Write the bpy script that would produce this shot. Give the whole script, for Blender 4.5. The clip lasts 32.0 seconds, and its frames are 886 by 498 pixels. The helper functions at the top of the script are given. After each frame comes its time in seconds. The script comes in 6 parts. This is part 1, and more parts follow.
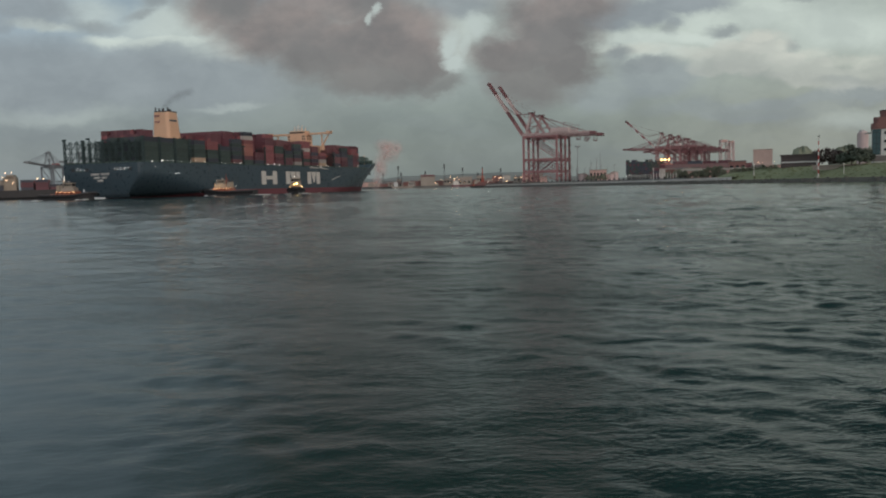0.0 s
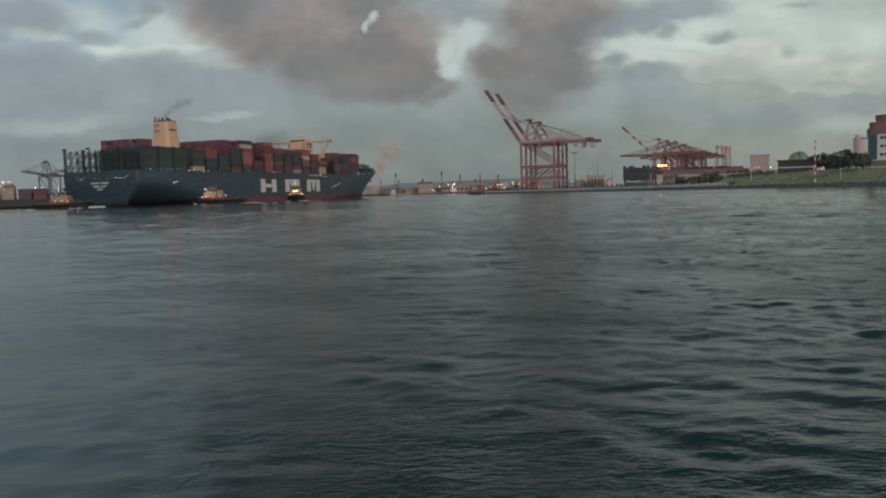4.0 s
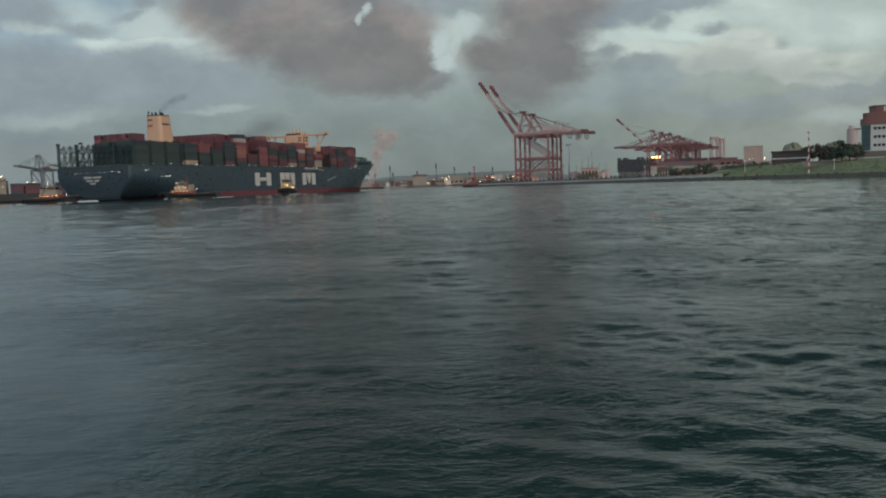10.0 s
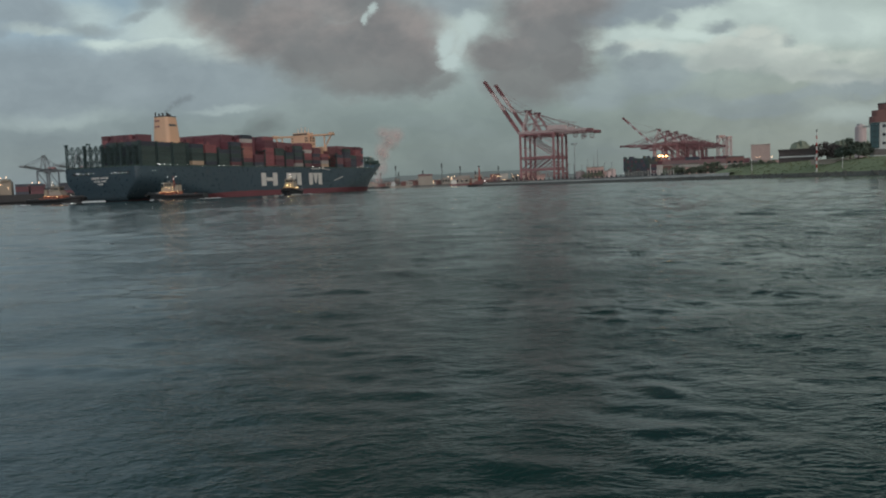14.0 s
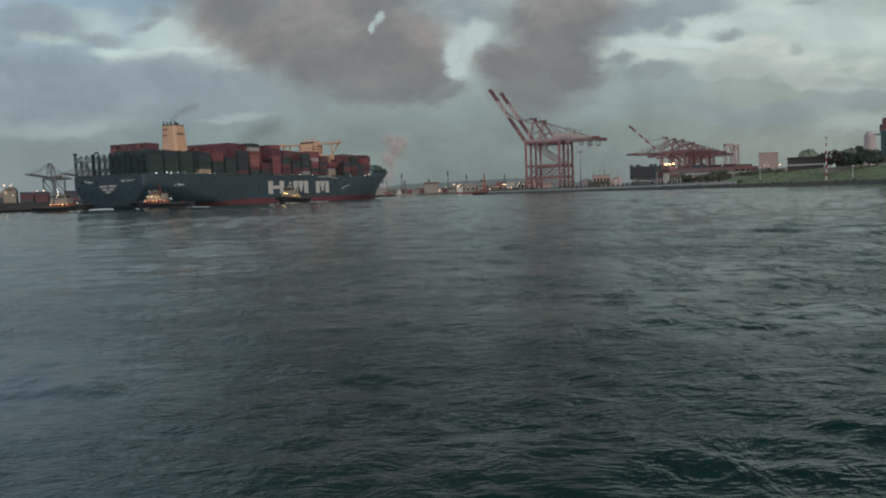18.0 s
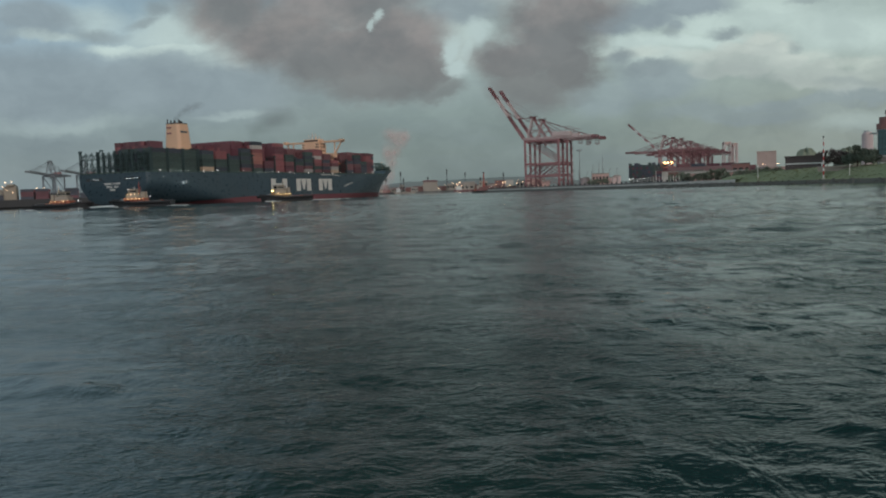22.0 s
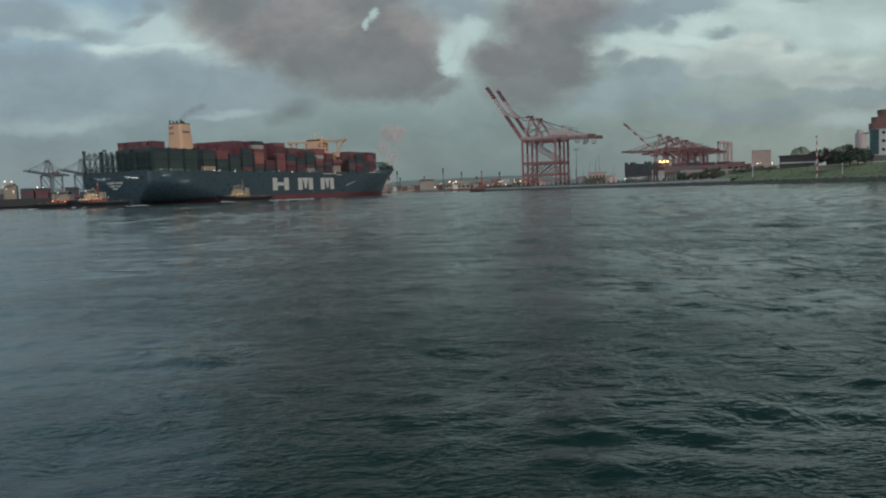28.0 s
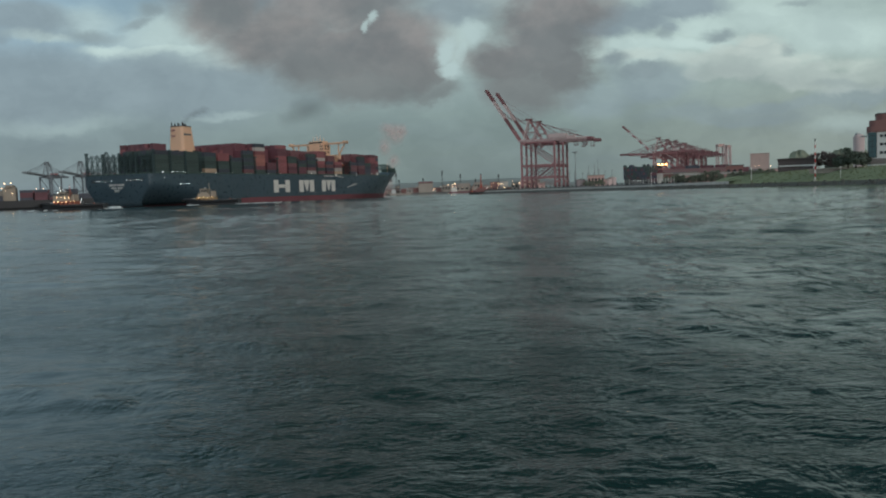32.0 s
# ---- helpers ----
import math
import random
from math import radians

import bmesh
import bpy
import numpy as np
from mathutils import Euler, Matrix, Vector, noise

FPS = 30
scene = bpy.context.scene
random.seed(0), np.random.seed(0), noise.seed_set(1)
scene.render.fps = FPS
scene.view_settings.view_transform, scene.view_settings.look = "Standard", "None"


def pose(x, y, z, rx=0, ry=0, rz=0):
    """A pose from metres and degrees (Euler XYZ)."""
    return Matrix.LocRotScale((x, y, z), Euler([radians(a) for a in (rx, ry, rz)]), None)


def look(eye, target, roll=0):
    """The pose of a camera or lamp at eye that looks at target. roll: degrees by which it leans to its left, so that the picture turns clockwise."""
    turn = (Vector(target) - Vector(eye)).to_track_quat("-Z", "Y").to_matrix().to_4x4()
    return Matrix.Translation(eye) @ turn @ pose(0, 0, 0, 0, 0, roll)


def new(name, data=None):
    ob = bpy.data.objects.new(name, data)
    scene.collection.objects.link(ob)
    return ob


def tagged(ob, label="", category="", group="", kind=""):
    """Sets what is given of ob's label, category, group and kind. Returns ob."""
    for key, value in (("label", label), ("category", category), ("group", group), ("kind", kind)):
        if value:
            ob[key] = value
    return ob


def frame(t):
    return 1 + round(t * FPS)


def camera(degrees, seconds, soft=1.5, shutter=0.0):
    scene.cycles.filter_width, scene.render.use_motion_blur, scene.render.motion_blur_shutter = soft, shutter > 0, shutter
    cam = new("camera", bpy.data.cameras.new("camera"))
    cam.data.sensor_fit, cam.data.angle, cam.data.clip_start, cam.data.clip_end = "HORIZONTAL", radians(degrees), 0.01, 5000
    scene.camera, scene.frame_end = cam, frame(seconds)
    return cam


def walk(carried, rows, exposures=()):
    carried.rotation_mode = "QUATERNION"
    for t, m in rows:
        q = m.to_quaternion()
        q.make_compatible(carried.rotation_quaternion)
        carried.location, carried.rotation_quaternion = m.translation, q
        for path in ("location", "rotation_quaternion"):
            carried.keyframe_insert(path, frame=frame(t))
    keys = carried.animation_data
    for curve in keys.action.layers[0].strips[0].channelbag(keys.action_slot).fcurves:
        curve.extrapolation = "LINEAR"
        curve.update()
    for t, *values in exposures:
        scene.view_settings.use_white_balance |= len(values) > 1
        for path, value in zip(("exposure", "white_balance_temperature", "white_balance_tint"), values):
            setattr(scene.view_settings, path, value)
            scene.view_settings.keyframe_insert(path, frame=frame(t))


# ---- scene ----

# ================= camera =================
EYE_Z = 2.5


def aim(x, y, yaw, pitch, roll):
    """Camera pose: drift sideways and ahead, heading to the right, tilt up and roll, in metres and degrees."""
    eye = Vector((x, y, EYE_Z))
    a, b = radians(yaw), radians(pitch)
    return look(eye, eye + 100 * Vector((math.sin(a) * math.cos(b), math.cos(a) * math.cos(b), math.sin(b))), roll)


cam = camera(58.5, 32.0, soft=2.05)
walk(cam, [
    (0, aim(0.06, -0.06, -0.007, -4.549, -1.484)),
    (1, aim(0.25, 0.63, 0.082, -4.470, -1.466)),
    (2, aim(0.14, 0.76, 0.085, -4.253, -1.570)),
    (3, aim(-0.37, -0.33, 0.160, -4.082, -1.690)),
    (3.5, aim(-0.44, -0.67, 0.175, -4.046, -1.733)),
    (5.5, aim(-0.31, -0.89, 0.139, -4.111, -1.884)),
    (6, aim(0.01, -0.21, 0.140, -4.136, -1.899)),
    (7, aim(0.43, 0.81, 0.210, -4.266, -1.901)),
    (8, aim(0.21, 0.39, 0.307, -4.382, -1.956)),
    (9, aim(0.30, 0.37, 0.423, -4.547, -1.934)),
    (10, aim(-0.08, -0.12, 0.526, -4.594, -2.032)),
    (11, aim(-0.55, -1.02, 0.617, -4.630, -2.041)),
    (12, aim(-0.16, -0.32, 0.495, -4.649, -2.047)),
    (13, aim(0.67, 1.58, 0.256, -4.652, -2.102)),
    (14, aim(1.37, 3.19, 0.063, -4.614, -2.189)),
    (14.5, aim(1.59, 3.75, -0.024, -4.533, -2.204)),
    (16.5, aim(2.60, 7.19, -0.311, -4.042, -2.164)),
    (17, aim(2.88, 7.72, -0.341, -4.028, -2.146)),
    (18, aim(3.16, 8.48, -0.402, -4.013, -2.147)),
    (19, aim(3.01, 8.20, -0.398, -4.046, -2.091)),
    (20, aim(2.97, 7.90, -0.396, -4.070, -2.052)),
    (21, aim(2.75, 6.97, -0.391, -4.101, -2.096)),
    (22, aim(2.11, 5.41, -0.288, -4.162, -2.041)),
    (23, aim(1.12, 3.12, -0.175, -4.216, -2.064)),
    (24, aim(0.17, 0.99, -0.034, -4.290, -1.990)),
    (25, aim(-0.32, -0.36, 0.026, -4.326, -1.970)),
    (25.5, aim(-0.36, -0.61, 0.026, -4.334, -1.986)),
    (27.5, aim(-0.31, -0.90, 0.023, -4.281, -2.084)),
    (28, aim(-0.52, -1.10, 0.036, -4.246, -2.084)),
    (29, aim(-0.83, -1.40, 0.077, -4.191, -2.056)),
    (30, aim(-0.78, -1.59, 0.126, -4.142, -2.033)),
    (31, aim(-0.98, -1.98, 0.177, -4.113, -2.025)),
    (32, aim(-0.92, -2.04, 0.142, -4.075, -1.986))],
    exposures=[(0, 0.0, 6350, 9), (9, 0.0, 6150, 6), (16, 0.0, 6050, 4), (25, 0.0, 5900, 2), (32, 0.0, 5800, 0)])

# ================= world and sun =================
SUN_EL, SUN_AZ = 18.0, 146.0      # degrees; azimuth clockwise from +y


class Nodes:
    """Short-hand for building a node tree."""

    def __init__(self, tree, clear=True):
        self.t = tree
        if clear:
            tree.nodes.clear()

    def add(self, kind):
        return self.t.nodes.new(kind)

    def link(self, a, b):
        self.t.links.new(a, b)

    def put(self, socket, v):
        if isinstance(v, bpy.types.NodeSocket):
            self.link(v, socket)
        else:
            socket.default_value = v

    def math(self, op, a, b=0.0, c=0.0, clamp=False):
        n = self.add("ShaderNodeMath")
        n.operation, n.use_clamp = op, clamp
        for s, v in zip(n.inputs, (a, b, c)):
            self.put(s, v)
        return n.outputs[0]

    def vec(self, op, a, b=(0, 0, 0)):
        n = self.add("ShaderNodeVectorMath")
        n.operation = op
        self.put(n.inputs[0], a)
        self.put(n.inputs[1], b)
        return n.outputs["Value"] if op in ("LENGTH", "DOT_PRODUCT", "DISTANCE") else n.outputs["Vector"]

    def ramp(self, x, lo, hi, a=0.0, b=1.0, smooth=True):
        n = self.add("ShaderNodeMapRange")
        n.interpolation_type = "SMOOTHSTEP" if smooth else "LINEAR"
        for s, v in zip(n.inputs, (x, lo, hi, a, b)):
            self.put(s, v)
        return n.outputs[0]

    def mix(self, f, a, b, blend="MIX"):
        n = self.add("ShaderNodeMix")
        n.data_type, n.blend_type = "RGBA", blend
        self.put(n.inputs[0], f)
        for s, v in ((n.inputs[6], a), (n.inputs[7], b)):
            self.put(s, (*v, 1) if isinstance(v, tuple) and len(v) == 3 else v)
        return n.outputs[2]

    def noise(self, v, scale, detail=4.0, rough=0.55, colour=False):
        n = self.add("ShaderNodeTexNoise")
        self.put(n.inputs["Vector"], v)
        n.inputs["Scale"].default_value = scale
        n.inputs["Detail"].default_value = detail
        n.inputs["Roughness"].default_value = rough
        return n.outputs["Color" if colour else "Fac"]


world = bpy.data.worlds.new("dusk_sky")
scene.world = world
world.use_nodes = True
w = Nodes(world.node_tree)
direction = w.add("ShaderNodeTexCoord").outputs["Generated"]
sep = w.add("ShaderNodeSeparateXYZ")
w.link(direction, sep.inputs[0])
depth = w.math("MAXIMUM", w.math("ABSOLUTE", sep.outputs[1]), 0.12)
su, sv = w.math("DIVIDE", sep.outputs[0], depth), w.math("DIVIDE", sep.outputs[2], depth)
rise = w.math("DIVIDE", sep.outputs[2], w.math("MAXIMUM", w.vec("LENGTH", w.vec("MULTIPLY", direction, (1, 1, 0))), 0.05))
comb = w.add("ShaderNodeCombineXYZ")
w.link(su, comb.inputs[0])
w.link(sv, comb.inputs[1])
flat = comb.outputs[0]


def billow(scale, detail, amount, seed):
    """Sky coordinates pushed about by noise, so that cloud edges fray and billow."""
    shifted = w.vec("ADD", w.vec("MULTIPLY", flat, (1, 1.5, 0)), (seed, seed * 2.3, seed))
    n = w.vec("SUBTRACT", w.noise(shifted, scale, detail, 0.6, True), (0.5, 0.5, 0.5))
    return w.vec("ADD", flat, w.vec("MULTIPLY", n, (amount, amount * 0.8, 0)))


def cover(coords, blobs, soft):
    """Largest of several soft-edged ellipses (u, v, half width, half height, strength)."""
    total = 0.0
    for u, v, ru, rv, k in blobs:
        d = w.vec("LENGTH", w.vec("MULTIPLY", w.vec("SUBTRACT", coords, (u, v, 0)), (1 / ru, 1 / rv, 0)))
        total = w.math("MAXIMUM", total, w.ramp(d, 1.0 + soft, 1.0 - soft, 0.0, k))
    return total


sky = w.add("ShaderNodeTexSky")
sky.sky_type, sky.sun_disc, sky.air_density, sky.dust_density = "NISHITA", False, 1.2, 2.0
sky.sun_elevation, sky.sun_rotation = radians(SUN_EL), radians(SUN_AZ)
clear = w.mix(1.0, sky.outputs[0], (0.10, 0.10, 0.10), "MULTIPLY")
puffy, wispy, crisp = billow(11.0, 7.0, 0.080, 3.1), billow(7.0, 7.0, 0.080, 7.7), billow(22.0, 6.0, 0.036, 1.3)
# high veil: grey-blue low down, paler above and towards the right, dimmer overhead
low = w.mix(w.ramp(su, -0.55, 0.0), (0.226, 0.260, 0.275), (0.205, 0.238, 0.230))
low = w.mix(w.ramp(su, 0.1, 0.5), low, (0.288, 0.308, 0.274))
high = w.mix(w.ramp(su, -0.55, 0.40), (0.34, 0.375, 0.395), (0.51, 0.565, 0.495))
veil = w.mix(w.ramp(rise, 0.06, 0.19), low, high)
veil = w.mix(w.ramp(rise, 0.19, 0.29), veil, w.mix(w.ramp(su, -0.5, 0.4), (0.44, 0.53, 0.60), (0.58, 0.65, 0.58)))
over = w.mix(w.ramp(su, -0.62, 0.02), (0.400, 0.500, 0.570), (0.024, 0.033, 0.032))
lift = w.math("ADD", rise, w.ramp(su, -0.55, 0.10, 0.13, 0.0))
veil = w.mix(w.ramp(lift, 0.22, 0.36), veil, over)
veil = w.mix(0.10, veil, clear)
streak = w.noise(w.vec("MULTIPLY", flat, (2.2, 11.0, 0)), 2.0, 5.0)
veil = w.mix(w.ramp(streak, 0.35, 0.75, 0.0, 0.35), veil, (0.24, 0.27, 0.285))
# bright openings
gaps = cover(wispy, [(-0.492, 0.21, 0.039, 0.006, 0.85), (-0.409, 0.194, 0.032, 0.009, 0.9), (-0.31, 0.209, 0.079, 0.032, 0.75), (-0.332, 0.188, 0.079, 0.009, 0.95),
                     (-0.249, 0.167, 0.05, 0.007, 0.9), (-0.277, 0.177, 0.029, 0.01, 0.8), (-0.435, 0.23, 0.043, 0.021, 0.55), (-0.479, 0.104, 0.086, 0.008, 0.28),
                     (-0.267, 0.105, 0.032, 0.004, 0.4), (0.251, 0.168, 0.057, 0.014, 0.85), (0.329, 0.197, 0.043, 0.016, 0.6), (0.399, 0.201, 0.086, 0.021, 0.6),
                     (0.497, 0.18, 0.079, 0.027, 0.7), (0.279, 0.153, 0.043, 0.01, 0.8), (0.518, 0.068, 0.05, 0.013, 0.35), (0.321, 0.173, 0.064, 0.011, 0.8),
                     (0.026, 0.187, 0.029, 0.032, 0.5)], 0.7)
veil = w.mix(gaps, veil, (0.58, 0.64, 0.59))
# blue-grey bank on the left and thin layers on the right
bank = cover(wispy, [(-0.405, 0.146, 0.193, 0.037, 0.8), (-0.511, 0.15, 0.107, 0.043, 0.8), (-0.293, 0.135, 0.1, 0.031, 0.7), (-0.508, 0.234, 0.057, 0.027, 0.9),
                     (-0.538, 0.212, 0.021, 0.02, 0.7), (0.021, 0.225, 0.043, 0.017, 0.8), (0.209, 0.194, 0.039, 0.014, 0.95), (0.252, 0.206, 0.05, 0.017, 0.95),
                     (0.308, 0.217, 0.057, 0.013, 0.95), (0.293, 0.195, 0.013, 0.008, 0.8), (0.441, 0.094, 0.107, 0.009, 0.55), (0.536, 0.1, 0.064, 0.011, 0.6),
                     (0.37, 0.084, 0.114, 0.011, 0.45), (0.271, 0.122, 0.057, 0.02, 0.65), (0.2, 0.111, 0.043, 0.021, 0.5)], 0.45)
veil = w.mix(bank, veil, (0.285, 0.320, 0.338))
# sunlit heaps and small dark scraps
heap = cover(puffy, [(0.406, 0.166, 0.029, 0.017, 0.75), (0.384, 0.15, 0.05, 0.024, 0.6), (0.339, 0.148, 0.032, 0.02, 0.45), (0.455, 0.133, 0.043, 0.02, 0.55),
                     (0.504, 0.124, 0.043, 0.019, 0.5), (0.546, 0.126, 0.029, 0.021, 0.4), (0.434, 0.151, 0.019, 0.011, 0.7), (0.363, 0.166, 0.019, 0.01, 0.4),
                     (0.476, 0.141, 0.024, 0.01, 0.5)], 0.25)
veil = w.mix(heap, veil, (0.500, 0.510, 0.465))
rim = cover(crisp, [(0.402, 0.177, 0.027, 0.006, 0.65), (0.368, 0.165, 0.024, 0.006, 0.5), (0.455, 0.152, 0.031, 0.006, 0.55), (0.318, 0.158, 0.031, 0.007, 0.5), (0.515, 0.143, 0.039, 0.006, 0.5), (0.251, 0.163, 0.036, 0.007, 0.55), (0.43, 0.164, 0.014, 0.006, 0.6), (-0.092, 0.211, 0.05, 0.014, 0.25)], 0.8)
veil = w.mix(rim, veil, (0.600, 0.610, 0.540))
scrap = cover(wispy, [(-0.426, 0.213, 0.032, 0.008, 0.7), (-0.368, 0.227, 0.019, 0.006, 0.7), (-0.349, 0.24, 0.014, 0.009, 0.65), (0.232, 0.15, 0.016, 0.008, 0.9),
                     (0.261, 0.139, 0.034, 0.006, 0.75), (0.351, 0.184, 0.016, 0.006, 0.8), (0.465, 0.214, 0.024, 0.004, 0.5), (0.435, 0.161, 0.009, 0.006, 0.5),
                     (0.288, 0.183, 0.01, 0.007, 0.6), (0.515, 0.116, 0.036, 0.005, 0.4), (-0.003, 0.147, 0.036, 0.009, 0.3)], 0.7)
veil = w.mix(scrap, veil, (0.270, 0.298, 0.305))
# two heavy warm-grey clouds, drawn out upwards overhead
dark = w.math("MAXIMUM", cover(puffy, [(-0.259, 0.233, 0.061, 0.034, 0.95), (-0.198, 0.205, 0.079, 0.044, 1), (-0.129, 0.175, 0.082, 0.044, 1), (-0.058, 0.183, 0.071, 0.061, 1),
                     (-0.027, 0.161, 0.041, 0.043, 1), (-0.081, 0.138, 0.071, 0.026, 0.95), (-0.008, 0.127, 0.03, 0.014, 0.75), (-0.119, 0.233, 0.107, 0.036, 0.95),
                     (0.092, 0.161, 0.051, 0.031, 1), (0.135, 0.19, 0.061, 0.057, 1), (0.162, 0.151, 0.036, 0.041, 1), (0.118, 0.132, 0.060, 0.030, 0.95),
                     (0.161, 0.22, 0.064, 0.032, 1), (0.184, 0.157, 0.016, 0.029, 0.85)], 0.46),
              cover(puffy, [(-0.15, 0.62, 0.15, 0.44, 0.80), (0.13, 0.62, 0.10, 0.42, 0.95), (0.02, 0.62, 0.08, 0.33, 0.7), (-0.1, 1.6, 0.5, 0.9, 0.9)], 0.36))
rift = cover(crisp, [(0.015, 0.172, 0.011, 0.019, 0.95), (0.022, 0.152, 0.014, 0.009, 0.95), (0.046, 0.198, 0.014, 0.014, 0.85), (0.036, 0.174, 0.006, 0.017, 0.5),
                     (-0.073, 0.217, 0.006, 0.008, 0.8), (-0.080, 0.208, 0.005, 0.005, 0.75), (0.056, 0.206, 0.01, 0.007, 0.6)], 0.5)
tone = w.noise(w.vec("MULTIPLY", flat, (1, 1.3, 0)), 7.0, 5.0)
grey = w.mix(w.ramp(tone, 0.36, 0.62), (0.198, 0.194, 0.192), (0.300, 0.264, 0.250))
grey = w.mix(w.ramp(sv, 0.12, 0.20), (0.205, 0.202, 0.195), grey)
grey = w.mix(w.ramp(rise, 0.25, 0.44), grey, (0.078, 0.108, 0.098))
veil = w.mix(dark, veil, grey)
curl = w.noise(w.vec("MULTIPLY", puffy, (1, 1.6, 0)), 11.0, 6.0, 0.55)
veil = w.mix(1.0, veil, w.mix(w.ramp(curl, 0.3, 0.7), (0.90, 0.905, 0.91), (1.085, 1.085, 1.075)), "MULTIPLY")
veil = w.mix(rift, veil, (0.50, 0.56, 0.53))
# on the sun's side, warm fill added to the unseen sky behind the viewer
back_fill = w.mix(w.ramp(sep.outputs[0], -0.8, 0.8), (0.52, 0.54, 0.55), (0.68, 0.64, 0.58))
veil = w.mix(w.ramp(sep.outputs[1], 0.05, -0.40, 0.0, 0.9), veil, back_fill)
background = w.add("ShaderNodeBackground")
w.link(veil, background.inputs[0])
background.inputs[1].default_value = 1.0
w.link(background.outputs[0], w.add("ShaderNodeOutputWorld").inputs[0])

sun = new("sun", bpy.data.lights.new("sun", "SUN"))
sun.data.energy, sun.data.angle, sun.data.color = 0.70, radians(14), (1.0, 0.80, 0.72)
sd = Vector((math.sin(radians(SUN_AZ)) * math.cos(radians(SUN_EL)), math.cos(radians(SUN_AZ)) * math.cos(radians(SUN_EL)), math.sin(radians(SUN_EL))))
sun.matrix_world = look(sd * 1000, (0, 0, 0))


# ================= materials =================
def mat(name, colour, rough=0.6, metal=0.0, vary=0.25, scale=0.6, bump=0.0, streaks=0.0, rust=0.0, spread=0.0):
    """Painted or natural surface: two scales of tone, optional rain streaks, rust, relief and a tone of its own per piece."""
    m = bpy.data.materials.new(name)
    m.use_nodes = True
    n = Nodes(m.node_tree)
    out, bsdf = n.add("ShaderNodeOutputMaterial"), n.add("ShaderNodeBsdfPrincipled")
    n.link(bsdf.outputs[0], out.inputs[0])
    co = n.add("ShaderNodeTexCoord").outputs["Object"]
    info = n.add("ShaderNodeObjectInfo").outputs["Random"]
    off = n.vec("ADD", co, n.vec("MULTIPLY", (37.0, 91.0, 53.0), n_comb(n, info)))
    big, fine = n.noise(off, scale * 0.25, 3), n.noise(off, scale * 4, 5)
    c = n.mix(n.ramp(big, 0.3, 0.7, 0, vary), colour, tuple(x * 0.55 for x in colour))
    c = n.mix(n.ramp(fine, 0.35, 0.75, 0, vary * 0.7), c, tuple(min(1, x * 1.35 + 0.01) for x in colour))
    if streaks:
        s = n.noise(n.vec("MULTIPLY", off, (1.4, 1.4, 0.06)), 1.2, 4)
        c = n.mix(n.ramp(s, 0.52, 0.78, 0, streaks), c, (0.10, 0.09, 0.08))
    if rust:
        s = n.noise(n.vec("MULTIPLY", off, (1, 1, 0.35)), scale * 1.3, 6, 0.7)
        c = n.mix(n.ramp(s, 0.58, 0.72, 0, rust), c, (0.16, 0.06, 0.025))
    if spread:
        c = n.mix(n.math("MULTIPLY", info, spread), c, tuple(x * 0.35 for x in colour))
    n.link(c, bsdf.inputs["Base Color"])
    n.put(bsdf.inputs["Roughness"], n.ramp(fine, 0.2, 0.8, max(0.05, rough - 0.12), min(1, rough + 0.12)))
    bsdf.inputs["Metallic"].default_value = metal
    if bump:
        b = n.add("ShaderNodeBump")
        b.inputs["Strength"].default_value = 0.6
        b.inputs["Distance"].default_value = bump
        n.link(fine, b.inputs["Height"])
        n.link(b.outputs[0], bsdf.inputs["Normal"])
    return m


def n_comb(n, x):
    c = n.add("ShaderNodeCombineXYZ")
    for s in c.inputs:
        n.link(x, s)
    return c.outputs[0]


def lamp_mat(name, colour, strength):
    m = bpy.data.materials.new(name)
    m.use_nodes = True
    n = Nodes(m.node_tree)
    e = n.add("ShaderNodeEmission")
    e.inputs[0].default_value, e.inputs[1].default_value = (*colour, 1), strength
    n.link(e.outputs[0], n.add("ShaderNodeOutputMaterial").inputs[0])
    return m


def corrugated(name, colour):
    """Shipping container steel: upright ribs, rust and fading, a tone of its own per box."""
    m = mat(name, colour, 0.55, 0.0, 0.3, 0.5, 0.0, 0.25, 0.35, 0.45)
    n = Nodes(m.node_tree, False)
    bsdf = next(x for x in n.t.nodes if x.type == "BSDF_PRINCIPLED")
    co = n.add("ShaderNodeTexCoord").outputs["Object"]
    wave = n.add("ShaderNodeTexWave")
    wave.bands_direction = "DIAGONAL"
    n.link(n.vec("MULTIPLY", co, (1, 1, 0)), wave.inputs[0])
    wave.inputs["Scale"].default_value = 1.1
    b = n.add("ShaderNodeBump")
    b.inputs["Distance"].default_value = 0.04
    n.link(wave.outputs["Fac"], b.inputs["Height"])
    n.link(b.outputs[0], bsdf.inputs["Normal"])
    return m


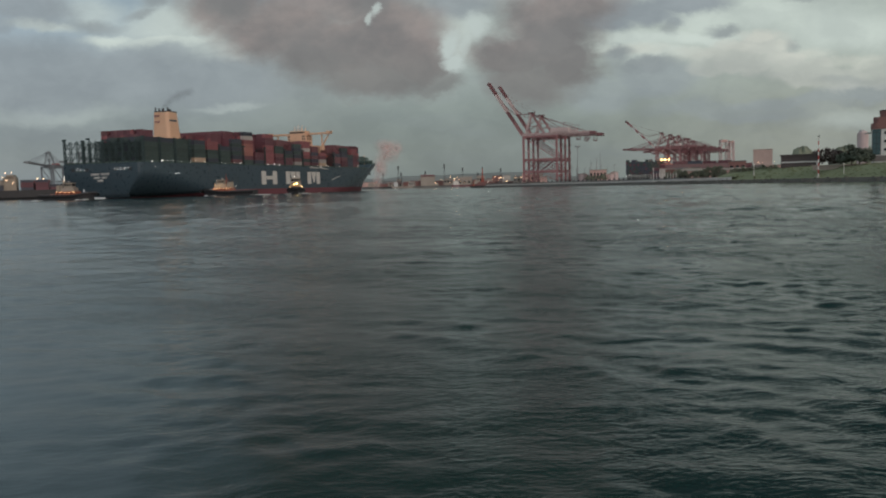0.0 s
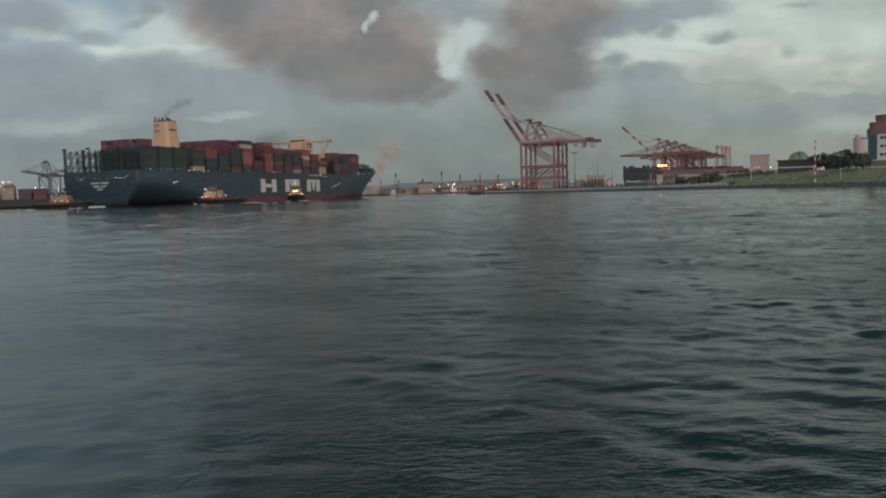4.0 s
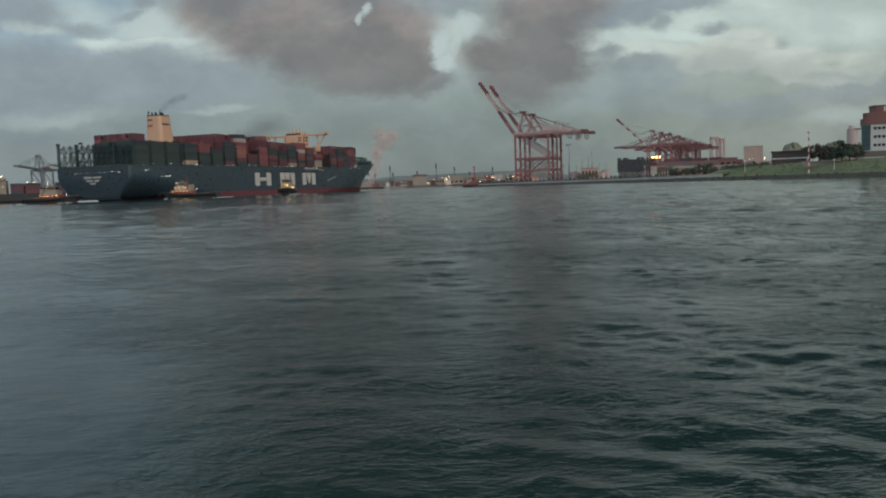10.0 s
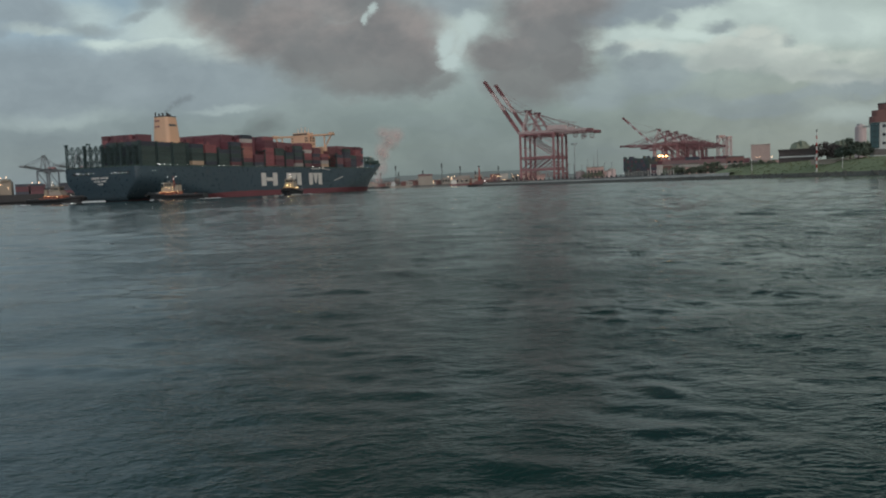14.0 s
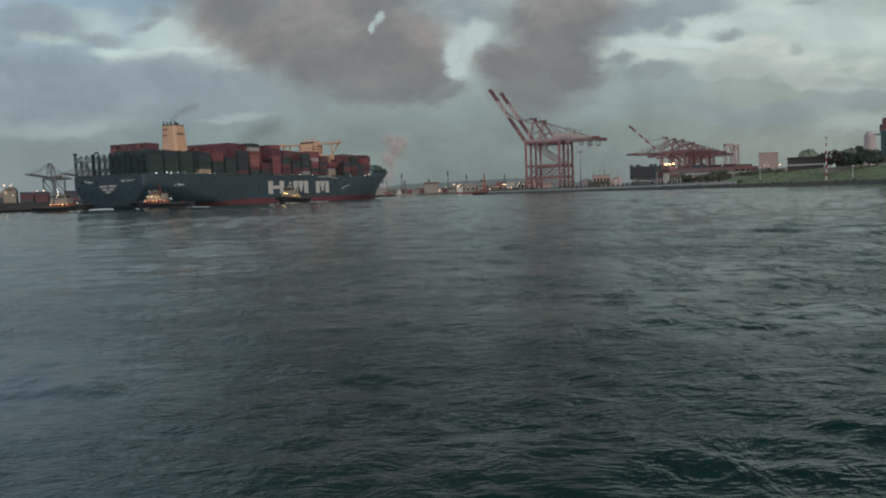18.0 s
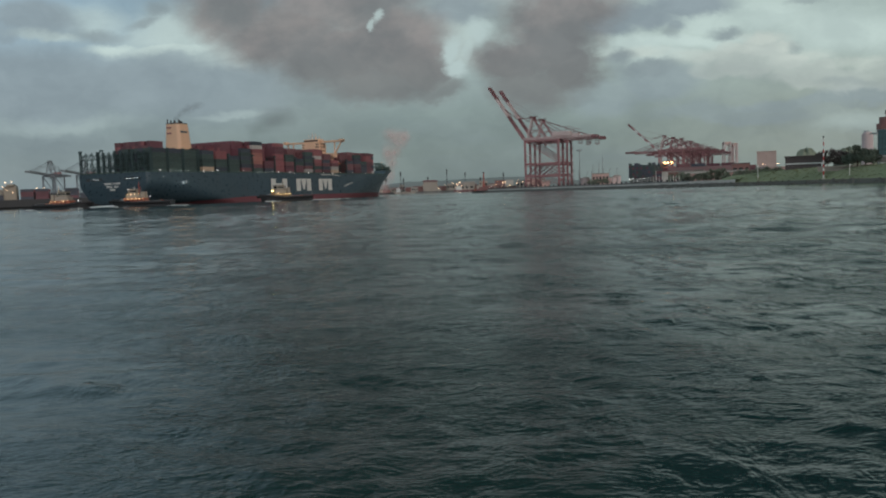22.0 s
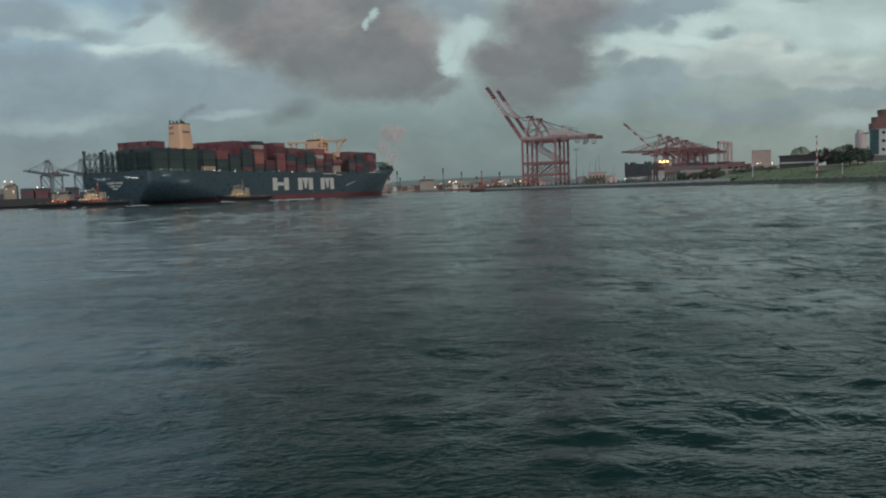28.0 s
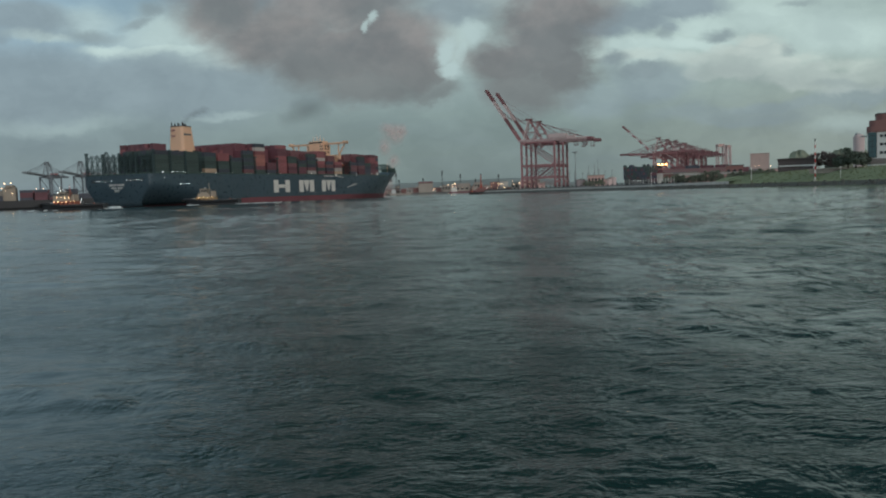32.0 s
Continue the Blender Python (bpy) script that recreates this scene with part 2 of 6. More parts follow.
M = dict(
    hull=mat("navy_hull_paint", (0.050, 0.080, 0.103), 0.34, 0, 0.30, 0.12, 0.01, 0.25, 0.10),
    boot=mat("red_antifouling", (0.18, 0.058, 0.072), 0.6, 0, 0.45, 0.2, 0.01, 0.3, 0.2),
    deckgreen=mat("green_steel", (0.076, 0.118, 0.102), 0.55, 0, 0.3, 0.5, 0, 0.2, 0.2),
    lash=mat("dark_green_frame_steel", (0.046, 0.076, 0.078), 0.6, 0, 0.3, 0.5, 0, 0.2, 0.15),
    # cream paint with the warm floodlighting put into its high base colour
    cream=mat("floodlit_cream_paint", (0.74, 0.47, 0.31), 0.5, 0, 0.12, 0.2, 0, 0.12, 0.03),
    white=mat("white_paint", (0.72, 0.70, 0.66), 0.5, 0, 0.15, 0.4, 0, 0.15, 0.05),
    mark=mat("offwhite_marking", (0.66, 0.64, 0.60), 0.55, 0, 0.15, 0.3, 0, 0.18),
    black=mat("black_steel", (0.030, 0.031, 0.034), 0.5, 0, 0.3, 1.0),
    rubber=mat("black_rubber", (0.012, 0.012, 0.013), 0.8, 0, 0.3, 2.0, 0.02),
    glass=mat("dark_window_glass", (0.012, 0.018, 0.022), 0.12, 0, 0.1, 1.0),
    orange=mat("orange_red_paint", (0.36, 0.105, 0.055), 0.5, 0, 0.25, 0.8, 0, 0.2, 0.15),
    tugcream=mat("cream_tug_paint", (0.34, 0.29, 0.23), 0.5, 0, 0.2, 0.8, 0, 0.25, 0.1),
    yellow=mat("yellow_tug_paint", (0.38, 0.24, 0.10), 0.5, 0, 0.2, 0.8, 0, 0.25, 0.1),
    tugred=mat("red_tug_paint", (0.32, 0.070, 0.050), 0.5, 0, 0.25, 0.8, 0, 0.2, 0.1),
    tughull=mat("black_tug_hull", (0.026, 0.028, 0.033), 0.55, 0, 0.3, 0.5, 0.01, 0.2, 0.15),
    cranered=mat("faded_red_crane_paint", (0.33, 0.160, 0.168), 0.55, 0, 0.3, 0.4, 0, 0.2, 0.15),
    cranewhite=mat("pale_crane_paint", (0.55, 0.44, 0.43), 0.55, 0, 0.2, 0.4, 0, 0.2, 0.1),
    cranedark=mat("dark_red_crane_paint", (0.20, 0.088, 0.095), 0.55, 0, 0.3, 0.4, 0, 0.2, 0.1),
    cranegrey=mat("grey_crane_paint", (0.20, 0.215, 0.23), 0.55, 0, 0.3, 0.4, 0, 0.2, 0.1),
    craneblue=mat("pale_blue_grey_crane_paint", (0.19, 0.205, 0.23), 0.55, 0, 0.3, 0.4, 0, 0.2, 0.1),
    concrete=mat("quay_concrete", (0.50, 0.47, 0.43), 0.85, 0, 0.4, 0.3, 0.02, 0.35),
    # paving, rock, grass and leaf colours are lightened to stand in for haze
    asphalt=mat("terminal_asphalt", (0.16, 0.158, 0.152), 0.9, 0, 0.4, 0.2, 0.01),
    rock=mat("dark_revetment_rock", (0.13, 0.13, 0.118), 0.9, 0, 0.5, 1.0, 0.05, 0, 0, 0.6),
    grass=mat("bank_grass", (0.210, 0.240, 0.138), 0.9, 0, 0.35, 0.25, 0.05),
    leaf=mat("dark_green_leaves", (0.120, 0.148, 0.112), 0.8, 0, 0.5, 1.2, 0, 0, 0, 0.4),
    leafred=mat("reddish_brown_leaves", (0.150, 0.118, 0.110), 0.8, 0, 0.5, 1.2, 0, 0, 0, 0.4),
    leafpale=mat("haze_pale_green_leaves", (0.220, 0.245, 0.180), 0.8, 0, 0.5, 1.2, 0, 0, 0, 0.4),
    umber=mat("dark_umber_wall", (0.085, 0.070, 0.070), 0.8, 0, 0.3, 0.5, 0, 0.2),
    bark=mat("bark", (0.07, 0.05, 0.035), 0.9, 0, 0.4, 2.0, 0.03),
    # woods painted pale grey-green: the distance haze is in this colour
    hill=mat("haze_pale_hill", (0.25, 0.275, 0.262), 0.95, 0, 0.4, 0.02),
    brick=mat("brown_red_facade", (0.24, 0.120, 0.110), 0.75, 0, 0.25, 0.5, 0.01, 0.15),
    teal=mat("teal_window_glass", (0.035, 0.085, 0.095), 0.15, 0, 0.2, 0.5),
    panel=mat("white_facade_panel", (0.62, 0.63, 0.62), 0.6, 0, 0.12, 0.4, 0, 0.15),
    pink=mat("pale_pink_wall", (0.56, 0.38, 0.34), 0.8, 0, 0.2, 0.3, 0, 0.2),
    render=mat("pale_dusty_render", (0.48, 0.365, 0.33), 0.85, 0, 0.25, 0.3, 0, 0.25),
    plaster=mat("grey_beige_wall", (0.36, 0.32, 0.28), 0.8, 0, 0.3, 0.3, 0, 0.3),
    # roof tone is raised too, with haze painted in
    roofdark=mat("dark_roof", (0.165, 0.145, 0.140), 0.8, 0, 0.3, 0.5),
    roofred=mat("red_brown_roof", (0.21, 0.110, 0.105), 0.8, 0, 0.3, 0.3, 0, 0.2, 0.2),
    steel=mat("galvanised_steel", (0.33, 0.34, 0.35), 0.45, 0.6, 0.3, 1.0),
    polered=mat("red_marker_paint", (0.45, 0.045, 0.040), 0.55, 0, 0.2, 1.0),
    foam=mat("wake_foam", (0.62, 0.66, 0.66), 0.9, 0, 0.5, 2.0, 0.05),
    lamp=lamp_mat("white_deck_lamp", (1.0, 0.95, 0.86), 8.0),
    warm=lamp_mat("warm_deck_lamp", (1.0, 0.62, 0.28), 8.0),
    flood=lamp_mat("glaring_orange_floodlight", (1.0, 0.50, 0.18), 9.0),
    sodium=lamp_mat("sodium_lamp", (1.0, 0.62, 0.34), 5.0),
    search=lamp_mat("bright_yellow_floodlight", (1.0, 0.56, 0.13), 60.0),
)
BOXES = [corrugated("container_" + k, c) for k, c in (
    ("maroon", (0.170, 0.066, 0.084)), ("red_brown", (0.205, 0.090, 0.100)), ("red", (0.32, 0.112, 0.122)), ("dark_green", (0.062, 0.092, 0.086)),
    ("navy", (0.066, 0.074, 0.100)), ("orange", (0.44, 0.185, 0.155)), ("pale_grey", (0.52, 0.48, 0.45)), ("beige", (0.58, 0.42, 0.30)))]
MAROON, REDBROWN, RED, GREEN, NAVY, ORANGE, PALE, BEIGE = range(8)


# ================= mesh helpers =================
class G:
    """A growing mesh of boxes, beams, tubes and lofts."""

    def __init__(self):
        self.v, self.f = [], []

    def quad(self, *pts):
        k = len(self.v)
        self.v += [tuple(p) for p in pts]
        self.f.append(tuple(range(k, k + len(pts))))
        return self

    def box(self, x0, x1, y0, y1, z0, z1, tx=0.0, ty=0.0):
        """Box; tx, ty: how far the top is drawn in on each side."""
        k = len(self.v)
        self.v += [(x0, y0, z0), (x1, y0, z0), (x1, y1, z0), (x0, y1, z0),
                   (x0 + tx, y0 + ty, z1), (x1 - tx, y0 + ty, z1), (x1 - tx, y1 - ty, z1), (x0 + tx, y1 - ty, z1)]
        self.f += [tuple(k + i for i in q) for q in ((3, 2, 1, 0), (4, 5, 6, 7), (0, 1, 5, 4), (1, 2, 6, 5), (2, 3, 7, 6), (3, 0, 4, 7))]
        return self

    def tube(self, p, q, r, r2=None, seg=8, caps=True):
        p, q = Vector(p), Vector(q)
        r2 = r if r2 is None else r2
        d = (q - p).normalized()
        a = d.cross(Vector((0, 0, 1)) if abs(d.z) < 0.95 else Vector((1, 0, 0))).normalized()
        b = d.cross(a)
        k = len(self.v)
        off = math.pi / seg
        for c, rad in ((p, r), (q, r2)):
            for i in range(seg):
                t = 2 * math.pi * i / seg + off
                self.v.append(tuple(c + (a * math.cos(t) + b * math.sin(t)) * rad))
        for i in range(seg):
            j = (i + 1) % seg
            self.f.append((k + i, k + j, k + seg + j, k + seg + i))
        if caps:
            self.f.append(tuple(k + seg - 1 - i for i in range(seg)))
            self.f.append(tuple(k + seg + i for i in range(seg)))
        return self

    def beam(self, p, q, size):
        return self.tube(p, q, size * 0.7071, seg=4)

    def rings(self, rings, close=True, caps=True):
        """Skin over rings with the same number of points."""
        k, n = len(self.v), len(rings[0])
        for r in rings:
            self.v += [tuple(p) for p in r]
        for i in range(len(rings) - 1):
            for j in range(n if close else n - 1):
                a, b = k + i * n + j, k + i * n + (j + 1) % n
                self.f.append((a, b, b + n, a + n))
        if caps:
            self.f.append(tuple(k + n - 1 - j for j in range(n)))
            self.f.append(tuple(k + (len(rings) - 1) * n + j for j in range(n)))
        return self

    def ball(self, c, r, seg=8, rows=5, squash=1.0):
        rr = []
        for i in range(rows + 1):
            t = math.pi * (0.04 + 0.92 * i / rows)
            rr.append([(c[0] + r * math.sin(t) * math.cos(2 * math.pi * j / seg), c[1] + r * math.sin(t) * math.sin(2 * math.pi * j / seg),
                        c[2] - r * squash * math.cos(t)) for j in range(seg)])
        return self.rings(rr)

    def mesh(self, name, material, smooth=False):
        me = bpy.data.meshes.new(name)
        me.from_pydata(self.v, [], self.f)
        for m in material if isinstance(material, list) else [material]:
            me.materials.append(m)
        bm = bmesh.new()
        bm.from_mesh(me)
        bmesh.ops.recalc_face_normals(bm, faces=bm.faces)
        bm.to_mesh(me)
        bm.free()
        if smooth:
            me.shade_smooth()
        return me


def part(name, g, material, parent, label="", smooth=False, m=None):
    """One mesh object under a thing or a part."""
    ob = new(name, g.mesh(name, material, smooth) if isinstance(g, G) else g)
    ob.parent = parent
    if m is not None:
        ob.matrix_basis = m
    return tagged(ob, label)


def thing(name, label, category, m, group="", kind=""):
    ob = tagged(new(name), label, category, group, kind)
    ob.empty_display_size = 0.5
    ob.matrix_basis = m
    return ob


def solid(name, g, material, label, category, m=None, group="", kind="", smooth=False):
    """A thing or piece of the setting that is one mesh."""
    ob = tagged(new(name, g.mesh(name, material, smooth)), label, category, group, kind)
    if m is not None:
        ob.matrix_basis = m
    return ob


# ================= water =================
def water_material():
    m = bpy.data.materials.new("harbour_water")
    m.use_nodes = True
    n = Nodes(m.node_tree)
    out, bsdf = n.add("ShaderNodeOutputMaterial"), n.add("ShaderNodeBsdfPrincipled")
    n.link(bsdf.outputs[0], out.inputs[0])
    co = n.add("ShaderNodeTexCoord").outputs["Object"]
    murk = n.noise(co, 0.06, 3)
    c = n.mix(n.ramp(murk, 0.35, 0.7), (0.006, 0.025, 0.023), (0.009, 0.034, 0.031))
    n.link(c, bsdf.inputs["Base Color"])
    bsdf.inputs["IOR"].default_value = 1.36
    bsdf.inputs["Roughness"].default_value = 0.12
    # ripples with narrow crests; gusts leave some patches smoother than others; far off the small waves blur into gloss
    away = n.vec("LENGTH", co)
    axes = n.add("ShaderNodeSeparateXYZ")
    n.link(co, axes.inputs[0])
    side = n.math("DIVIDE", axes.outputs[0], n.math("ADD", n.math("ABSOLUTE", axes.outputs[1]), 4.0))
    fresh = n.ramp(side, -0.55, 0.55, 0.45, 1.25)      # the breeze freshens towards the open right-hand side
    bent = n.vec("ADD", co, n.vec("MULTIPLY", n.noise(co, 0.9, 2, 0.5, True), (0.7, 0.35, 0)))

    def crests(scale, stretch, detail):
        x = n.noise(n.vec("MULTIPLY", bent, (stretch, 1.0, 1.0)), scale, detail, 0.55)
        return n.math("POWER", n.math("SUBTRACT", 1.0, n.math("ABSOLUTE", n.math("SUBTRACT", n.math("MULTIPLY", x, 2.0), 1.0))), 3.0)
    gust = n.ramp(n.noise(n.vec("MULTIPLY", co, (0.7, 1.0, 1.0)), 0.16, 5, 0.6), 0.36, 0.66, 0.25, 1.2)
    chop = n.noise(n.vec("MULTIPLY", co, (0.6, 1.0, 1.0)), 1.3, 4, 0.55)
    near = n.math("ADD", n.math("MULTIPLY", crests(2.4, 0.60, 3), 0.020), n.math("ADD", n.math("MULTIPLY", crests(7.0, 0.58, 3), 0.0085), n.math("MULTIPLY", crests(17.0, 0.62, 2), 0.0015)))
    h = n.math("MULTIPLY", n.math("MULTIPLY", near, gust), n.math("MULTIPLY", fresh, n.math("MULTIPLY", n.ramp(away, 6.0, 22.0, 0.55, 1.1), n.ramp(away, 30.0, 130.0, 1.0, 0.3))))
    h = n.math("ADD", h, n.math("MULTIPLY", chop, n.math("MULTIPLY", n.ramp(side, -0.5, 0.3, 0.005, 0.012), n.ramp(away, 35.0, 120.0, 1.0, 0.6))))
    tuft = n.noise(n.vec("MULTIPLY", co, (0.85, 0.30, 1.0)), 1.0, 5, 0.65)
    h = n.math("ADD", h, n.math("MULTIPLY", n.ramp(tuft, 0.50, 0.60), n.math("MULTIPLY", n.math("MULTIPLY", n.ramp(away, 24.0, 60.0, 0.0, 0.09), n.ramp(away, 90.0, 260.0, 1.0, 0.25)), n.ramp(side, -0.3, 0.5, 0.15, 1.0))))
    n.put(bsdf.inputs["Roughness"], n.ramp(away, 12.0, 45.0, 0.19, 0.09))
    b = n.add("ShaderNodeBump")
    b.inputs["Strength"].default_value = 1.0
    b.inputs["Distance"].default_value = 1.0
    n.link(h, b.inputs["Height"])
    n.link(b.outputs[0], bsdf.inputs["Normal"])
    return m


def water_sheet():
    """One sheet to the horizon: waves are modelled near the camera and die away into the far, flat water."""
    def run(start, step, grow, coarse, even, reach):
        """Steps that widen from step to coarse, stay even as far as `even`, then widen fast out to reach."""
        v, d = [start], step
        while v[-1] < reach:
            d = min(coarse, d * grow) if v[-1] < even else d * 1.3
            v.append(v[-1] + d)
        return v[1:]
    fine = 0.09
    xs = np.array([-x for x in reversed(run(15.0, fine, 1.045, 2.4, 330.0, 4800.0))] + list(np.arange(-15.0, 21.0, fine)) + run(21.0, fine, 1.045, 2.4, 330.0, 4800.0))
    ys = np.array([8.0 - y for y in reversed(run(4.0, fine, 1.3, 900.0, 4.0, 4800.0))] + list(np.arange(4.0, 52.0, fine)) + run(52.0, fine, 1.035, 1.1, 640.0, 4800.0))
    X, Y = np.meshgrid(xs, ys)
    SX, SY = np.meshgrid(np.gradient(xs), np.gradient(ys))
    rng = np.random.RandomState(5)

    def swell(count, shortest, longest, heading, spread, steep, crest):
        """Many crossing waves of random length and heading; each is as steep as the next, and crests are drawn sharper than troughs."""
        up, sx, sy = np.zeros_like(X), np.zeros_like(X), np.zeros_like(X)
        for i in range(count):
            length = shortest * (longest / shortest) ** rng.rand()
            turn = radians(heading) + rng.randn() * spread
            k = 2 * math.pi / length
            a = steep / k * min(1.0, (1.4 / length) ** 0.45)
            show = np.clip((length / np.maximum(SX * abs(math.cos(turn)), SY * abs(math.sin(turn))) - 2.5) / 2.0, 0, 1)
            p = k * (X * math.cos(turn) + Y * math.sin(turn)) + rng.rand() * 6.28
            up += a * np.sin(p) * show
            if crest:
                c = a * np.cos(p) * show * crest
                sx += c * math.cos(turn)
                sy += c * math.sin(turn)
        return up, sx, sy

    def patches(count, shortest, longest):
        """Slow uneven field of about unit spread: lulls and gusts."""
        f = np.zeros_like(X)
        for i in range(count):
            turn, k = rng.rand() * 6.28, 2 * math.pi / (shortest * (longest / shortest) ** rng.rand())
            f += np.sin(k * (X * math.cos(turn) + 0.6 * Y * math.sin(turn)) + rng.rand() * 6.28)
        return f / math.sqrt(count / 2)

    away = np.hypot(X, Y)
    side = np.clip(X / (np.abs(Y) + 4.0), -1, 1)
    fresh = np.clip(0.92 + 0.95 * side, 0.55, 1.30)
    fine_up, fx, fy = swell(120, 0.24, 1.3, 254, 0.80, 0.0096, 0.5)
    mid_up, mx, my = swell(60, 1.1, 4.5, 240, 0.65, 0.0076, 0.4)
    lull = np.clip(0.90 + 0.28 * patches(14, 2.5, 16.0), 0.35, 1.4) * np.clip(1.0 - (away - 30.0) / 60.0, 0.35, 1.0)
    roll = np.clip(0.80 + 0.25 * patches(10, 6.0, 40.0), 0.35, 1.3) * np.clip(1.0 - (away - 30.0) / 120.0, 0.25, 1.0)
    # longer waves farther out, long-crested, so that mostly their near faces show
    far, _, _ = swell(64, 1.6, 6.0, 262, 0.55, 0.0175, 0.0)
    far *= np.clip(0.95 + X / 260, 0.75, 1.1) * np.clip(0.85 + 0.3 * patches(12, 30.0, 160.0), 0.3, 1.4) * np.clip((away - 22.0) / 30.0, 0, 1) * np.clip(1.0 + (away - 50.0) / 45.0, 1.0, 3.4) * np.clip((2600 - away) / 1000, 0, 1)
    Z = fresh * (fine_up * lull + mid_up * roll) + far
    X = X + fresh * (fx * lull + mx * roll)
    Y = Y + fresh * (fy * lull + my * roll)
    nx, ny = len(xs), len(ys)
    me = bpy.data.meshes.new("water")
    idx = np.arange(nx * ny).reshape(ny, nx)
    quads = np.stack([idx[:-1, :-1], idx[:-1, 1:], idx[1:, 1:], idx[1:, :-1]], -1).reshape(-1, 4)
    me.vertices.add(nx * ny)
    me.vertices.foreach_set("co", np.stack([X, Y, Z], -1).ravel())
    me.loops.add(quads.size)
    me.loops.foreach_set("vertex_index", quads.ravel())
    me.polygons.add(len(quads))
    me.polygons.foreach_set("loop_start", np.arange(0, quads.size, 4))
    me.update(calc_edges=True)
    me.shade_smooth()
    me.materials.append(water_material())
    return tagged(new("water", me), "dark grey-green harbour water with small choppy waves", "water", kind="structure")


water = water_sheet()


# ================= container ship =================
# local axes: x to starboard, y forward from the transom, z up from the water
DECK = 21.4


def lerp(a, b, t):
    return a + (b - a) * t


def sstep(a, b, x):
    t = min(1, max(0, (x - a) / (b - a)))
    return t * t * (3 - 2 * t)


def hull_point(s, z):
    """Half breadth and station of the hull at the fraction s of its length and the height z."""
    stem = 372 + 0.74 * max(0, z) if z < 22 else 388.3 + 0.4 * (z - 22)
    stern = 0.0 if z > 3.5 else (3.5 - z) * 2.6
    y = lerp(stern, stem, s)
    full = 30.5
    # run aft: fine low down, full at the deck
    low = 1 - min(1, max(0, z) / 15.0)
    aft = lerp(1.0, 0.45, low ** 1.6)
    half = full * lerp(aft, 1.0, sstep(0, lerp(30, 84, low), y - stern))
    if z > 5:
        half *= lerp(0.90, 1.0, math.sqrt(max(0.0, 1 - (1 - min(1, y / 15)) ** 2)))
    # entrance forward: sharper at the water
    start = lerp(238, 318, min(1, max(0, z) / 26.0))
    if y > start:
        t = (y - start) / (stem - start)
        half *= max(0.0, 1 - t ** lerp(1.7, 2.6, min(1, max(0, z) / 26.0)))
    return max(half, 0.05), y


def sheer(s):
    """Height of the deck edge: level, with a raised forecastle."""
    return DECK + 4.4 * sstep(0.845, 0.862, s)


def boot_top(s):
    """Top of the red band: lowered aft, navy standing in for stern shade."""
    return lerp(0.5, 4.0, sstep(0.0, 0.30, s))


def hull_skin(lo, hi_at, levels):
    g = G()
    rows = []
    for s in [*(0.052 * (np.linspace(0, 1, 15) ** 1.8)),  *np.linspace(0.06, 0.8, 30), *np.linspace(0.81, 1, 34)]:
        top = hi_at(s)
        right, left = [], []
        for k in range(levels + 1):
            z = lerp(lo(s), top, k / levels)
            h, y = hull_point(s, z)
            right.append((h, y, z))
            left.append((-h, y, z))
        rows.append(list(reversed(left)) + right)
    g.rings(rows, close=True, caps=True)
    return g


def container_mesh(length, name, material):
    """A box with corner posts and rails standing proud of the recessed side panels."""
    g = G()
    L, W, H, p, r = length, 2.44, 2.78, 0.16, 0.06
    g.box(-W / 2 + r, W / 2 - r, r, L - r, r, H - r)
    for x in (-W / 2, W / 2 - p):
        for y in (0, L - p):
            g.box(x, x + p, y, y + p, 0, H)
        for z in (0, H - p):
            g.box(x, x + p, p, L - p, z, z + p)
    return g.mesh(name, material)


def ship_lamp(parent, p, r=0.34, m="lamp"):
    return part("deck_lamp", G().ball(p, r, 6, 4), M[m], parent)


def lashing_bridge(ship, y, top, x0=-29.5, x1=29.5, dense=False):
    """A tall open steel frame across the deck, with platforms, posts, crossed braces and, at the stern, cell guides."""
    g = G()
    n = 13 if dense else 9
    xs = np.linspace(x0, x1, n)
    for i, x in enumerate(xs):
        for dy in (0, 1.3):
            g.beam((x, y + dy, DECK), (x, y + dy, top - (0 if i % 3 == 0 else 0.8)), 0.55 if i % 3 == 0 else 0.36)
    for z in np.arange(DECK + 3.6, top + 0.1, 2.9):
        g.box(x0, x1, y, y + 1.3, z - 0.14, z + 0.14)
        g.beam((x0, y, z + 1.1), (x1, y, z + 1.1), 0.16)
    for i in range(n - 1):
        if i % 2 == 0 or dense:
            for a, b in ((DECK + 0.4, DECK + 7.5), (DECK + 7.5, top - 0.3)):
                g.beam((xs[i], y + 0.6, a), (xs[i + 1], y + 0.6, b), 0.28)
                if i % 2 == 0:
                    g.beam((xs[i], y + 0.6, b), (xs[i + 1], y + 0.6, a), 0.28)
    ob = part("lashing_bridge", g, M["lash"], ship, "dark green steel lashing frame")
    for x in (x0, x0 + 0.31 * (x1 - x0), x1):
        part("post_head", G().box(x - 0.9, x + 0.9, y - 0.2, y + 1.5, top, top + 1.1), M["lash"], ob)
    return ob


